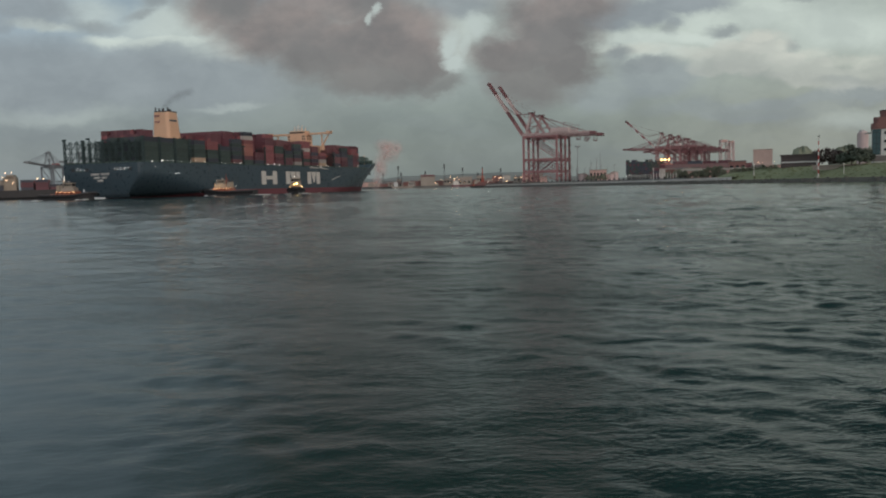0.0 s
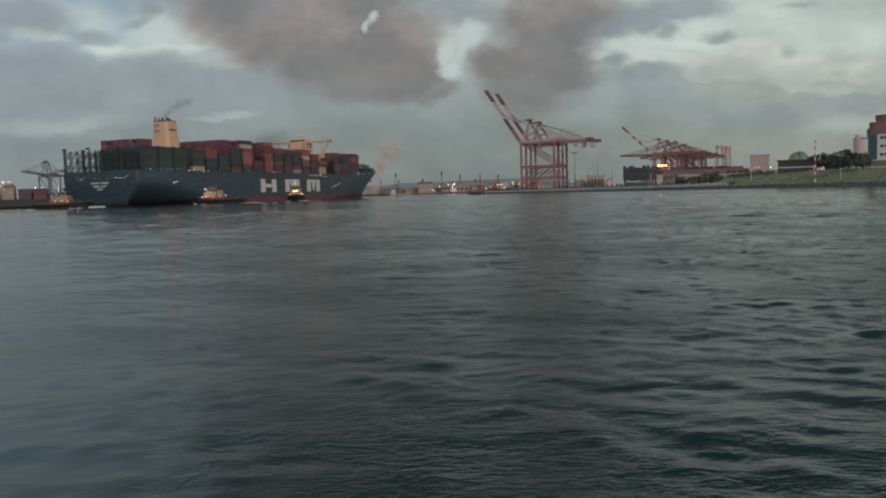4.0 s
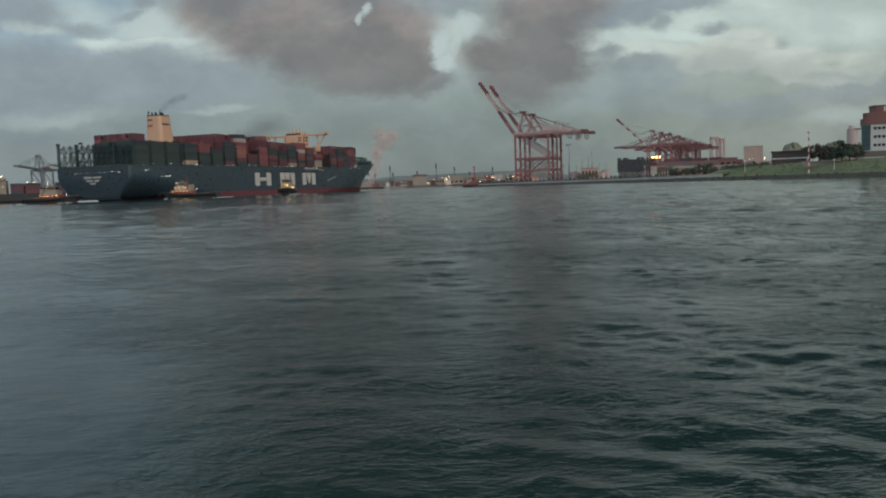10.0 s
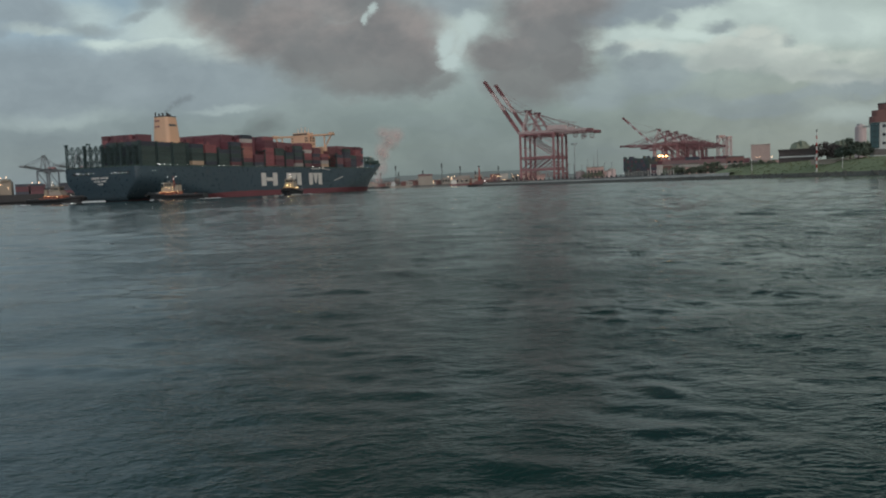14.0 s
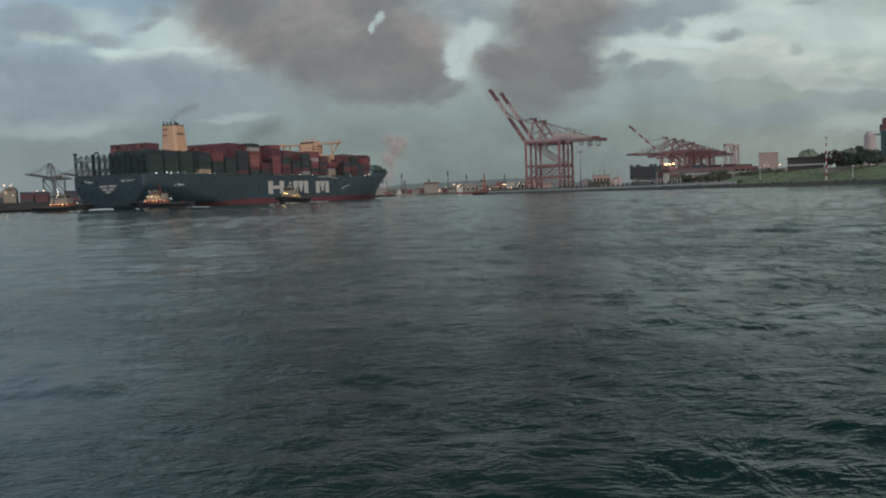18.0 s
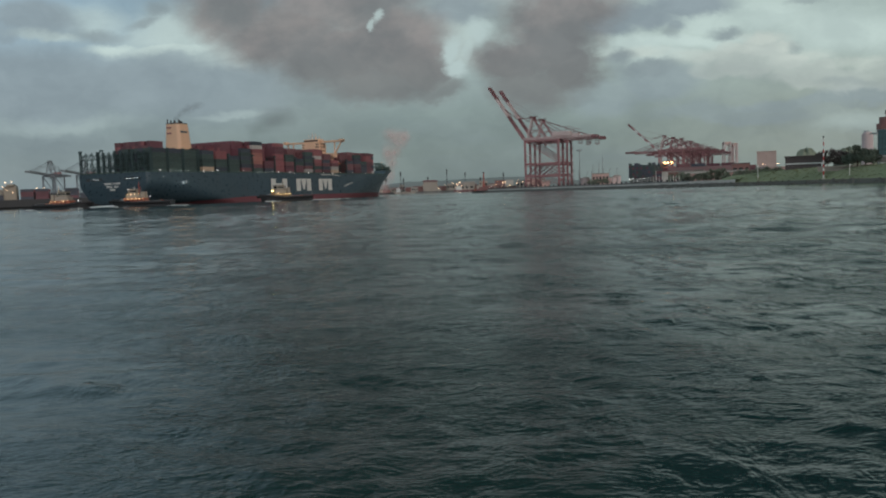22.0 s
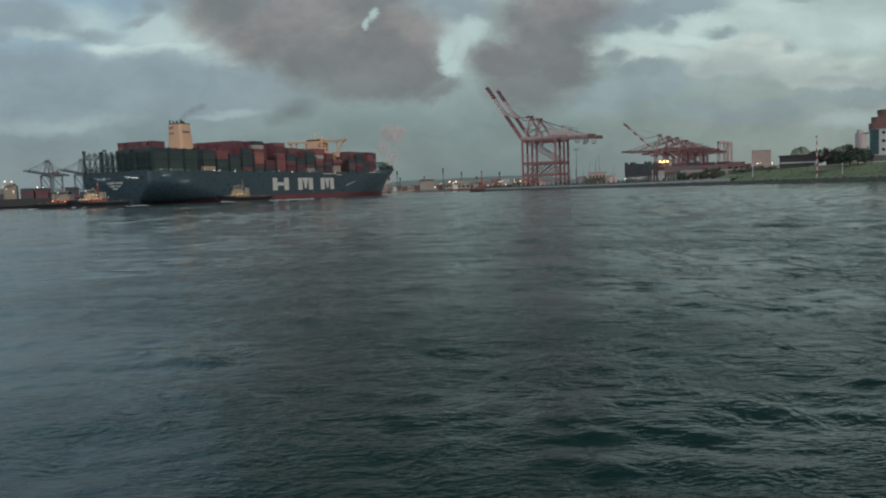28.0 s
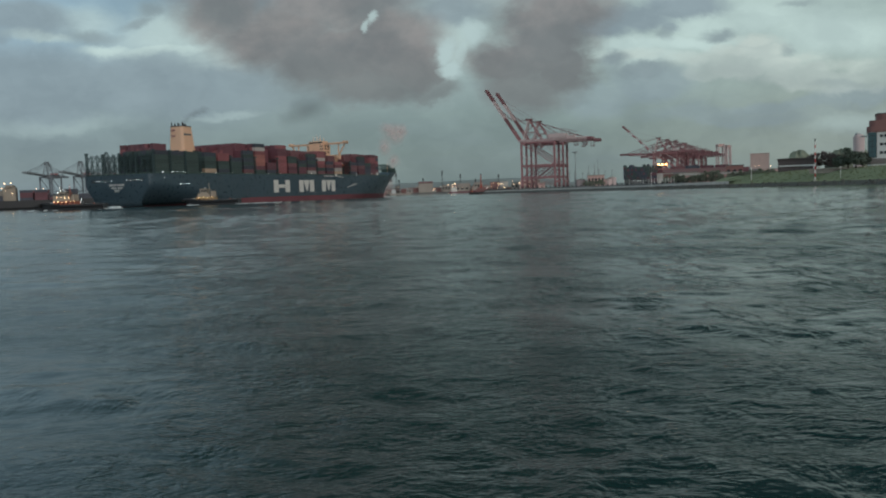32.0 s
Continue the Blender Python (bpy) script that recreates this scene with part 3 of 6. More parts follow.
def container_ship():
    ship = thing("container_ship", "very large dark navy container ship stacked with red and green boxes", "container ship",
                 pose(0, 0, 0))
    skin = hull_skin(boot_top, sheer, 10).mesh("hull", M["hull"], True)
    skin.set_sharp_from_angle(angle=radians(50))
    part("hull", skin, None, ship, "dark navy steel hull")
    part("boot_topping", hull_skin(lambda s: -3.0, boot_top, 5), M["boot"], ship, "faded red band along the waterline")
    # bulwark and rail round the forecastle
    for side in (1, -1):
        g = G()
        for i in range(26):
            s0, s1 = lerp(0.87, 0.995, i / 26), lerp(0.87, 0.995, (i + 1) / 26)
            z0 = sheer(s0)
            (h0, y0), (h1, y1) = hull_point(s0, z0), hull_point(s1, z0)
            g.beam((side * h0, y0, z0 + 1.3), (side * h1, y1, z0 + 1.3), 0.22)
            g.beam((side * h0, y0, z0), (side * h0, y0, z0 + 1.3), 0.2)
        part("forecastle_rail", g, M["deckgreen"], ship)
    g = G()
    for i in range(6):
        y = 360 + i * 4.8
        for x in (-9 + i, 9 - i):
            g.box(x - 0.35, x + 0.35, y - 0.35, y + 0.35, 27.6, 35.0 - 0.2 * i)
        g.box(-9 + i, 9 - i, y - 0.3, y + 0.3, 34.2 - 0.2 * i, 34.8 - 0.2 * i).box(-9 + i, 9 - i, y - 0.2, y + 0.2, 31.6, 32.0)
    g.box(-8.5, 8.5, 364, 382, 29.8, 30.3)
    g.box(-8.0, 8.0, 386, 387, 26.0, 31.5)
    part("breakwater_frame", g, M["deckgreen"], ship, "open green steel frame on the forecastle")
    part("foremast", G().tube((0, 384, 27), (0, 384, 36.5), 0.5, 0.25).box(-2, 2, 383.7, 384.3, 33.4, 33.8), M["cream"], ship)
    # hatch coamings: a low wall under the boxes
    part("hatch_coaming", G().box(-28.6, 28.6, 4, 328, DECK, DECK + 1.1), M["deckgreen"], ship)
    g = G()
    for i in range(110):
        y = 3 + i * 3.0
        h = hull_point(y / 394.0, DECK)[0] - 0.2
        g.beam((h, y, DECK), (h, y, DECK + 1.15), 0.10)
        h2 = hull_point((y + 3) / 394.0, DECK)[0] - 0.2
        g.beam((h, y, DECK + 1.15), (h2, y + 3, DECK + 1.15), 0.10)
    part("side_rail", g, M["deckgreen"], ship)
    # three big pale marks on the starboard side: two posts each, with a bar or a wedge set between them
    for y0, y1, wedge in ((131.3, 153.5, False), (167.0, 189.5, True), (202.0, 224.0, True)):
        g = G()
        q = (y1 - y0) * 0.29
        for a, b in ((y0, y0 + q), (y1 - q, y1)):
            g.box(30.42, 30.56, a, b, 7.2, 17.2)
        if wedge:
            shape = ((y0 + q + 0.35, 17.2), (y1 - q - 0.35, 17.2), ((y0 + y1) / 2 + 1.0, 8.4), ((y0 + y1) / 2 - 1.0, 8.4))
            g.rings([[(x, y, z) for y, z in shape] for x in (30.42, 30.56)])
        else:
            g.box(30.42, 30.56, y0 + q + 0.35, y1 - q - 0.35, 10.9, 13.6)
        part("side_mark", g, M["mark"], ship, "off-white block mark painted on the hull")
    g = G()
    g.quad(*[(30.53, y, z) for y, z in ((246, 10.2), (262, 13.6), (262, 14.3), (246, 10.9))])
    part("hull_stripe", g, M["mark"], ship)
    # name on the transom, too small to read
    for z, half, k in ((14.3, 6.8, 13), (12.3, 5.0, 10), (10.5, 2.2, 5)):
        for i in range(k):
            x = lerp(-half, half, (i + 0.5) / k)
            if i != k // 2 or k == 5:
                part("letter_bar", G().box(x - half / k * 0.62, x + half / k * 0.62, -0.06, 0.03, z, z + 1.15), M["mark"], ship)
    # mooring deck openings across the stern, with lamps inside
    for x in (-20, -15.5, -10, 12, 17, 22):
        part("mooring_opening", G().box(x - 1.6, x + 1.6, -0.05, 0.04, 16.9, 18.6), M["black"], ship)
    for x in (-17.5, -14.5, -12, -9, -3.5, 6, 9.5, 12.5, 16, 18.5, 21):
        ship_lamp(ship, (x, -0.3, 17.9 + 0.1 * math.sin(x)), 0.13 if abs(x) > 11 else 0.09)
    for y in (10, 19, 24, 30, 36, 47, 52, 62, 67, 80, 85, 97, 103, 116, 124, 132, 141, 150, 158, 166, 177, 186, 197, 209, 221, 240, 262, 285, 293, 301, 312):
        h = hull_point(y / 394.0, DECK)[0]
        ship_lamp(ship, (h + 0.15, y, DECK + 1.0), 0.14 if y < 70 else 0.12)
    for y, z in ((12, 18.4), (15, 18.5), (31, 14.6), (26, 14.6), (34, 14.9)):
        ship_lamp(ship, (hull_point(y / 394, z)[0] + 0.2, y, z), 0.17 if y > 30 else 0.10)
    part("pilot_platform", G().box(29.5, 31.0, 206, 222, 20.4, 21.0), M["white"], ship)

    # cargo: bays of boxes, a solid block inboard and single boxes outboard and aft
    rng = random.Random(11)
    box40 = [container_mesh(12.19, "container", BOXES[i]) for i in range(8)]
    bays = [  # station, tiers, first row and last row in x
        (5.5, 5, -2, 29.3), (20.0, 7, -16.5, 29.3), (34.5, 5, -29.3, 29.3), (53.0, 5, 12, 29.3), (67.5, 5, 12, 29.3),
        (82.0, 7, -29.3, 29.3), (96.5, 8, -29.3, 29.3), (111.0, 8, -29.3, 29.3), (125.5, 7, -29.3, 29.3), (140.0, 8, -29.3, 29.3),
        (154.5, 7, -29.3, 29.3), (169.0, 7, -29.3, 29.3), (183.5, 7, -29.3, 29.3), (198.0, 7, -29.3, 29.3), (212.5, 7, -29.3, 29.3),
        (227.0, 6, -29.3, 29.3), (255.0, 6, -29.3, 29.3), (269.5, 7, -29.3, 29.3), (284.0, 7, -28.0, 28.0), (298.5, 7, -25.5, 25.5),
        (313.0, 7, -20.5, 20.5)]
    special = {(67.5, 3): RED, (67.5, 4): RED, (53.0, 0): BEIGE, (111.0, 4): ORANGE, (111.0, 3): ORANGE, (111.0, 2): ORANGE, (111.0, 6): PALE,
               (140.0, 4): RED, (140.0, 3): RED, (140.0, 2): RED, (140.0, 1): RED, (140.0, 0): RED, (198.0, 3): RED, (198.0, 2): RED, (198.0, 4): PALE,
               (183.5, 0): PALE, (212.5, 4): REDBROWN, (227.0, 0): BEIGE, (227.0, 1): PALE, (298.5, 5): RED, (298.5, 4): RED, (313.0, 0): PALE}
    gaps = {20.0: 2, 82.0: 3, 96.5: 2, 125.5: 4, 154.5: 2, 169.0: 3, 183.5: 1, 212.5: 3, 227.0: 2, 255.0: 2, 269.5: 1, 284.0: 3}
    dusky = (96.5, 125.5, 154.5, 183.5, 212.5, 255.0, 269.5, 284.0)      # bays of mostly dark boxes
    base = DECK + 1.1
    for y0, tiers, x0, x1 in bays:
        rows = int((x1 - x0) / 2.5)
        lowered = gaps.get(y0, 0)
        tops, outline = [], []
        for r in range(rows - 1):
            xc = x1 - 1.22 - (r + 1) * 2.5
            n = tiers - (1 if rng.random() < 0.25 else 0) - (lowered if r < (5 if y0 == 20.0 else 2) else 0)
            tops.append(n)
            outline += [(xc + 1.25, base + n * 2.86), (xc - 1.25, base + n * 2.86)]
        outline = [(outline[0][0], base)] + outline + [(outline[-1][0], base)]
        g = G().rings([[(x, y, z) for x, z in outline] for y in (y0 + 0.1, y0 + 12.1)])
        low = tiers <= 5
        bay = part("container_bay", g, BOXES[GREEN if low else MAROON if y0 < 160 else REDBROWN], ship, "block of stacked shipping containers")
        # outboard starboard stack
        for k in range(tiers - lowered):
            if k < 5 and y0 < 60:
                c = rng.choice([GREEN, GREEN, GREEN, NAVY])
            elif k < 3:
                c = rng.choice([NAVY, MAROON, NAVY, GREEN, MAROON, REDBROWN]) if y0 > 90 else rng.choice([GREEN, NAVY, GREEN, GREEN])
            else:
                c = rng.choice([NAVY, GREEN, NAVY, MAROON, GREEN] if y0 in dusky else [MAROON, MAROON, REDBROWN, MAROON, RED, NAVY])
            c = special.get((y0, k), c)
            part("container", box40[c], None, bay, "", m=pose(x1 - 1.22, y0, base + k * 2.86))
        # the ends that face aft where nothing stands behind them
        if y0 in (20.0, 82.0, 5.5, 111.0):
            first = 5 if y0 == 20.0 else 0
            for r in range(rows - 1):
                xc = x1 - 1.22 - (r + 1) * 2.5
                if y0 in (82.0, 111.0) and (r > 9 and y0 == 111.0):
                    continue
                for k in range(max(first, tops[r] - 3 if y0 > 80 else 0), tops[r]):
                    c = rng.choice([GREEN, GREEN, NAVY, GREEN]) if k < 5 else rng.choice([MAROON, REDBROWN, MAROON, RED])
                    part("container", box40[c], None, bay, "", m=pose(xc, y0 - 0.12, base + k * 2.86))
    for y, top in ((3.0, 36.0), (18.2, 36.0), (32.7, 36.0), (47.6, 36.0), (80.4, 34), (109.4, 34), (138.4, 34), (167.4, 34), (196.4, 34), (253.3, 34), (282.4, 34)):
        lashing_bridge(ship, y, top, *((-29.5, 29.5) if y < 280 else (-27, 27)), dense=y < 40)

    # funnel with its casing
    casing = part("funnel_casing", G().box(-11, 11, 54, 78, DECK, 36.6), M["cream"], ship)
    def ring(hx, y0, y1, z, r=1.6):
        pts = []
        for cx, cy, a0 in ((hx - r, y0 + r, -90), (hx - r, y1 - r, 0), (-hx + r, y1 - r, 90), (-hx + r, y0 + r, 180)):
            for k in range(4):
                a = radians(a0 + k * 30)
                pts.append((cx + r * math.cos(a), cy + r * math.sin(a), z))
        return pts
    funnel = part("funnel", G().rings([ring(7.2, 57.0, 71.4, 36.0, 2.6), ring(6.7, 57.5, 70.4, 46.0, 2.6), ring(6.0, 58.0, 69.2, 56.8, 2.4)]), M["cream"], ship, "tall cream-orange tapered funnel")
    part("funnel_top", G().rings([ring(6.05, 57.9, 69.3, 56.7, 2.4), ring(6.05, 57.9, 69.3, 57.3, 2.4)]), M["black"], funnel)
    for x, y, r, h in ((-4.6, 59.5, 0.45, 60.0), (-2.0, 60, 0.55, 59.2), (-0.6, 62, 0.7, 59.4), (1.4, 60, 0.55, 59.1), (3.0, 62.5, 0.8, 59.3), (4.7, 60, 0.4, 59.6), (2.0, 66, 0.8, 59.0)):
        part("exhaust_pipe", G().tube((x, y, 56.6), (x, y, h + 0.1), r), M["black"], funnel)
    for x, z in ((-3.2, 53.6), (-1.0, 53.6), (-3.2, 49.6), (-1.0, 49.6)):
        part("funnel_mark", G().box(x - 0.65, x + 0.65, 57.2, 58.0, z, z + 1.2), M["cranered"], funnel)
    part("funnel_stripe", G().box(6.05, 6.50, 59.5, 66.5, 50.4, 51.6), M["hull"], funnel)
    for x, y in ((-9, 55), (3.5, 53), (4.9, 53), (9.5, 66), (11.0, 66)):
        part("vent_post", G().tube((x, y, 36), (x, y, 39.4), 0.55).box(x - 0.8, x + 0.8, y - 0.8, y + 0.8, 38.2, 39.4), M["black"], casing)
    # bridge deckhouse forward
    house = part("deckhouse", G().box(-17, 17, 241.5, 252.5, DECK, 41.0).box(-9.2, 9.2, 241.0, 252.5, 41.0, 50.6).box(-7.5, 7.5, 241.8, 252, 50.6, 54.4), M["cream"], ship, "cream-orange bridge deckhouse with wide wings")
    for side in (-1, 1):
        part("bridge_wing", G().box(min(side * 9, side * 31), max(side * 9, side * 31), 244.5, 248.5, 51.0, 52.5).box(side * 29.6 - 1.4, side * 29.6 + 1.4, 243.5, 249.5, 51.0, 53.5), M["cream"], house)
        part("wing_brace", G().beam((side * 29, 246.5, 51), (side * 22, 246.5, 40), 1.0).beam((side * 22, 246.5, 51), (side * 22, 246.5, 40), 0.9).box(side * 22 - 1.6, side * 22 + 1.6, 245, 248, 37.0, 41), M["cream"], house)
    for z in (43.2, 46.4, 48.8):
        for x in (-7.6, 6.0, 7.6):
            part("window", G().box(x - 0.55, x + 0.55, 240.9, 241.05, z, z + 1.3), M["glass"], house)
        part("window", G().box(9.15, 9.28, 243.5, 245.3, z, z + 1.4), M["glass"], house)
        part("window", G().box(9.15, 9.28, 248.0, 250.0, z, z + 1.4), M["glass"], house)
    part("bridge_window", G().box(-7.4, 7.4, 241.7, 241.9, 52.4, 53.6), M["glass"], house)
    for x, y, h in ((-4.5, 246, 58.6), (-1.5, 247, 60.5), (3.0, 246, 59.8), (6.0, 247, 57.6), (0.6, 249, 57.5)):
        part("mast", G().tube((x, y, 54.3), (x, y, h), 0.28, 0.14).box(x - 1.0, x + 1.0, y - 0.12, y + 0.12, 56.2, 56.5), M["cream"], house)
    part("radar_scanner", G().box(-3.4, 0.6, 246.8, 247.2, 58.2, 58.7), M["white"], house)
    for side in (-1, 1):
        boat = part("lifeboat", G().rings([[(side * 26.5 + 1.5 * s * math.cos(a), y, 31.2 + 1.4 * s * math.sin(a)) for a in np.linspace(0, 6.283, 11)[:-1]] for y, s in ((236.0, 0.25), (237, 0.8), (240, 1.0), (243.5, 1.0), (246, 0.75), (247, 0.2))]), M["orange"], ship, "enclosed orange lifeboat")
        part("davit", G().beam((side * 24.5, 238, 29), (side * 26.5, 238, 33.4), 0.4).beam((side * 24.5, 245, 29), (side * 26.5, 245, 33.4), 0.4), M["white"], boat)
    part("accommodation_ladder", G().beam((30.9, 226, 20.8), (30.9, 238, 19.6), 0.5).box(30.5, 31.3, 224.5, 226.5, 20.5, 22.4), M["white"], ship)
    for y in (6.0, 190.0, 352.0):
        h = max(hull_point(y / 394, zz)[0] for zz in (4.5, 6.0, 8.0))
        for k in range(5):
            z = 4.4 + k * 1.0
            hh = hull_point(y / 394, z)[0]
            part("draught_mark", G().box(hh - 0.02, hh + 0.05, y - 0.35, y + 0.35, z, z + 0.4), M["mark"], ship)
    for side in (-1, 1):
        hh = hull_point(0.955, 19.0)
        part("anchor", G().box(side * (hh[0] + 0.1) - 0.5, side * (hh[0] + 0.1) + 0.5, hh[1] - 0.4, hh[1] + 0.4, 16.4, 19.4).box(side * (hh[0] + 0.1) - 0.4, side * (hh[0] + 0.1) + 0.4, hh[1] - 1.8, hh[1] + 1.8, 15.8, 16.8), M["black"], ship)
    # broken white water under the stern
    g = G()
    for i in range(26):
        x, y = rng.uniform(-12, 3), rng.uniform(-7, 1)
        l = rng.uniform(1.2, 3.5)
        g.box(x - l, x + l, y - 0.7, y + 0.7, -0.2, rng.uniform(0.3, 1.1), l * 0.4, 0.4)
    tagged(part("stern_wash", g, M["foam"], ship), kind="stuff")
    return ship


# ================= tugs =================
# local axes: x to starboard, y forward, origin amidships at the water
def tug_boat(name, label, length, houses, funnels, lights, house_y, bulwark="tughull", wake=6.0, masts="tugcream"):
    tug = thing(name, label, "tugboat", pose(0, 0, 0), "harbour tugs")
    hl = length / 2

    def deck(t):
        return 1.9 + 1.5 * sstep(0.55, 1.0, t) + 0.25 * sstep(0.2, 0.0, t)

    def half(t, z):
        full = 5.4 * min(1.0, 0.80 + 0.5 * t) if t < 0.4 else 5.4 * (1 - max(0, (t - 0.55) / 0.45) ** 2.4) + 0.05
        return full * (1.0 if z > 1 else 0.90)

    rows = []
    for i in range(25):
        t = i / 24
        pts = []
        for sgn in (-1, 1):
            zs = (deck(t) + 0.9, deck(t), 0.9, -0.8)
            line = [(sgn * half(t, z), lerp(-hl, hl, t) - (1.2 * sstep(0.85, 1, t) if z < 1 else 0), z) for z in zs]
            pts += line if sgn < 0 else list(reversed(line))
        rows.append(pts)
    part("hull", G().rings(rows), M["tughull"], tug, "black hull with rubber fendering")
    g = G()
    for sgn in (-1, 1):
        for i in range(24):
            t0, t1 = i / 24, (i + 1) / 24
            g.tube((sgn * (half(t0, 2) + 0.15), lerp(-hl, hl, t0), deck(t0) + 0.1), (sgn * (half(t1, 2) + 0.15), lerp(-hl, hl, t1), deck(t1) + 0.1), 0.32, seg=6)
    part("fender", g, M["rubber"], tug)
    for sgn in (-1, 1):
        rows = [[(sgn * (half(i / 24, 2) + o), lerp(-hl, hl, i / 24) + (0.1 if i == 24 else 0), deck(i / 24) + z) for o, z in ((0.05, 0.25), (0.05, 1.15), (-0.12, 1.15), (-0.12, 0.25))] for i in range(25)]
        part("bulwark", G().rings(rows), M[bulwark], tug)
    part("bow_fender", G().tube((-2.2, hl + 0.2, 3.0), (2.2, hl + 0.2, 3.0), 0.8, seg=10), M["rubber"], tug)
    y = house_y
    d = 2.4
    low, mid, wheel = houses
    house = part("deckhouse", G().box(-3.9, 3.9, y - 6.5, y + 4.8, d, d + 2.5, 0.1, 0.1), M[low], tug, "painted lower deckhouse")
    part("upper_deckhouse", G().box(-3.1, 3.1, y - 3.6, y + 3.8, d + 2.5, d + 4.7, 0.1, 0.15), M[mid], tug)
    bridge = part("wheelhouse", G().box(-2.5, 2.5, y - 1.9, y + 2.4, d + 4.7, d + 7.3, -0.15, -0.15).box(-3.1, 3.1, y - 2.4, y + 2.9, d + 7.3, d + 7.55), M[wheel], tug, "wheelhouse with windows all round")
    for sgn in (-1, 1):
        for k in range(3):
            yy = y - 1.3 + k * 1.3
            part("window", G().box(sgn * 2.56 - 0.06, sgn * 2.56 + 0.06, yy - 0.45, yy + 0.45, d + 5.6, d + 6.9), M["glass"], bridge)
        for k in range(4):
            yy = y - 5.2 + k * 2.5
            part("porthole", G().box(sgn * 3.86 - 0.05, sgn * 3.86 + 0.05, yy - 0.4, yy + 0.4, d + 0.9, d + 1.8), M["glass"], house)
    for k in range(3):
        part("window", G().box(-2.2 + k * 1.55, -0.9 + k * 1.55, y + 2.46, y + 2.58, d + 5.6, d + 6.9), M["glass"], bridge)
    for sgn in (-1, 1):
        f = part("funnel", G().box(sgn * 2.5 - 0.75, sgn * 2.5 + 0.75, y - 6.1, y - 4.3, d + 2.5, d + 6.0, 0.12, 0.15), M[funnels], tug)
        part("exhaust_pipe", G().tube((sgn * 2.5, y - 5.2, d + 6.0), (sgn * 2.5, y - 5.5, d + 7.2), 0.3), M["black"], f)
    mast = part("mast", G().tube((0, y - 2.6, d + 4.7), (0, y - 2.6, d + 11.3), 0.26, 0.12).box(-1.8, 1.8, y - 2.7, y - 2.5, d + 8.4, d + 8.6).box(-1.2, 1.2, y - 2.7, y - 2.5, d + 9.7, d + 9.9).beam((0, y - 4.2, d + 4.7), (0, y - 2.6, d + 9), 0.22), M[masts], tug)
    part("radar_scanner", G().box(-1.1, 1.1, y - 0.3, y + 0.1, d + 8.1, d + 8.35).tube((0, y - 0.1, d + 7.5), (0, y - 0.1, d + 8.1), 0.2), M["white"], tug)
    for z in (7.6, 8.9, 10.2):
        part("mast_lamp", G().ball((0.3, y - 2.6, d + z), 0.13, 6, 4), M["lamp" if z > 8 else "warm"], mast)
    part("winch", G().tube((-1.5, hl - 6, 3.6), (1.5, hl - 6, 3.6), 0.9, seg=12).box(-1.9, 1.9, hl - 7, hl - 5, 2.2, 3.0), M["steel"], tug)
    part("towing_bitt", G().tube((-0.8, -hl + 6, 2), (-0.8, -hl + 6, 3.6), 0.3).tube((0.8, -hl + 6, 2), (0.8, -hl + 6, 3.6), 0.3).tube((-1.4, -hl + 6, 3.1), (1.4, -hl + 6, 3.1), 0.25), M["orange"], tug)
    for x, yy, z, r, m in lights:
        part("deck_lamp", G().ball((x, y + yy, d + z), r, 6, 4), M[m], tug)
        if m == "search":
            part("lamp_shroud", G().box(x - 0.5, x - 0.4, y + yy - 0.45, y + yy + 0.02, d + z - 0.45, d + z + 0.45).box(x + 0.4, x + 0.5, y + yy - 0.45, y + yy + 0.02, d + z - 0.45, d + z + 0.45)
                 .box(x - 0.5, x + 0.5, y + yy - 0.5, y + yy - 0.4, d + z - 0.45, d + z + 0.45).box(x - 0.5, x + 0.5, y + yy - 0.45, y + yy + 0.5, d + z + 0.45, d + z + 0.55), M["black"], tug)
    g = G()
    for sgn in (-1, 1):
        for k in range(9):
            yy = -hl + 1 + k * length * 0.062
            g.beam((sgn * 4.4, yy, 2.0), (sgn * 4.4, yy, 3.3), 0.08)
        g.beam((sgn * 4.4, -hl + 1, 3.3), (sgn * 4.4, -hl + 1 + 8 * length * 0.062, 3.3), 0.08)
        g.beam((sgn * 3.0, y - 3.4, d + 5.6), (sgn * 3.0, y + 3.6, d + 5.6), 0.07)
    part("rail", g, M["steel"], tug)
    rng = random.Random(length)
    g = G()
    for i in range(int(10 + wake * 3)):
        yy = -hl + 2 - wake * rng.random() ** 1.3
        x = rng.uniform(-4.5, 4.5) * (1 + 0.02 * (-hl - yy))
        l = rng.uniform(0.5, 1.8)
        g.box(x - 0.6, x + 0.6, yy - l, yy + l, -0.15, rng.uniform(0.05, 0.35), 0.2, l * 0.4)
    for i in range(int(wake)):
        sgn, q = rng.choice((-1, 1)), rng.random()
        x, yy = sgn * (2.6 + 4.0 * q), hl - 3 - 8 * q
        g.box(x - 0.5, x + 0.5, yy - 1.2, yy + 1.2, -0.15, rng.uniform(0.2, 0.6) * (1 - 0.6 * q), 0.2, 0.5)
    tagged(part("wake", g, M["foam"], tug), kind="stuff")
    return tug


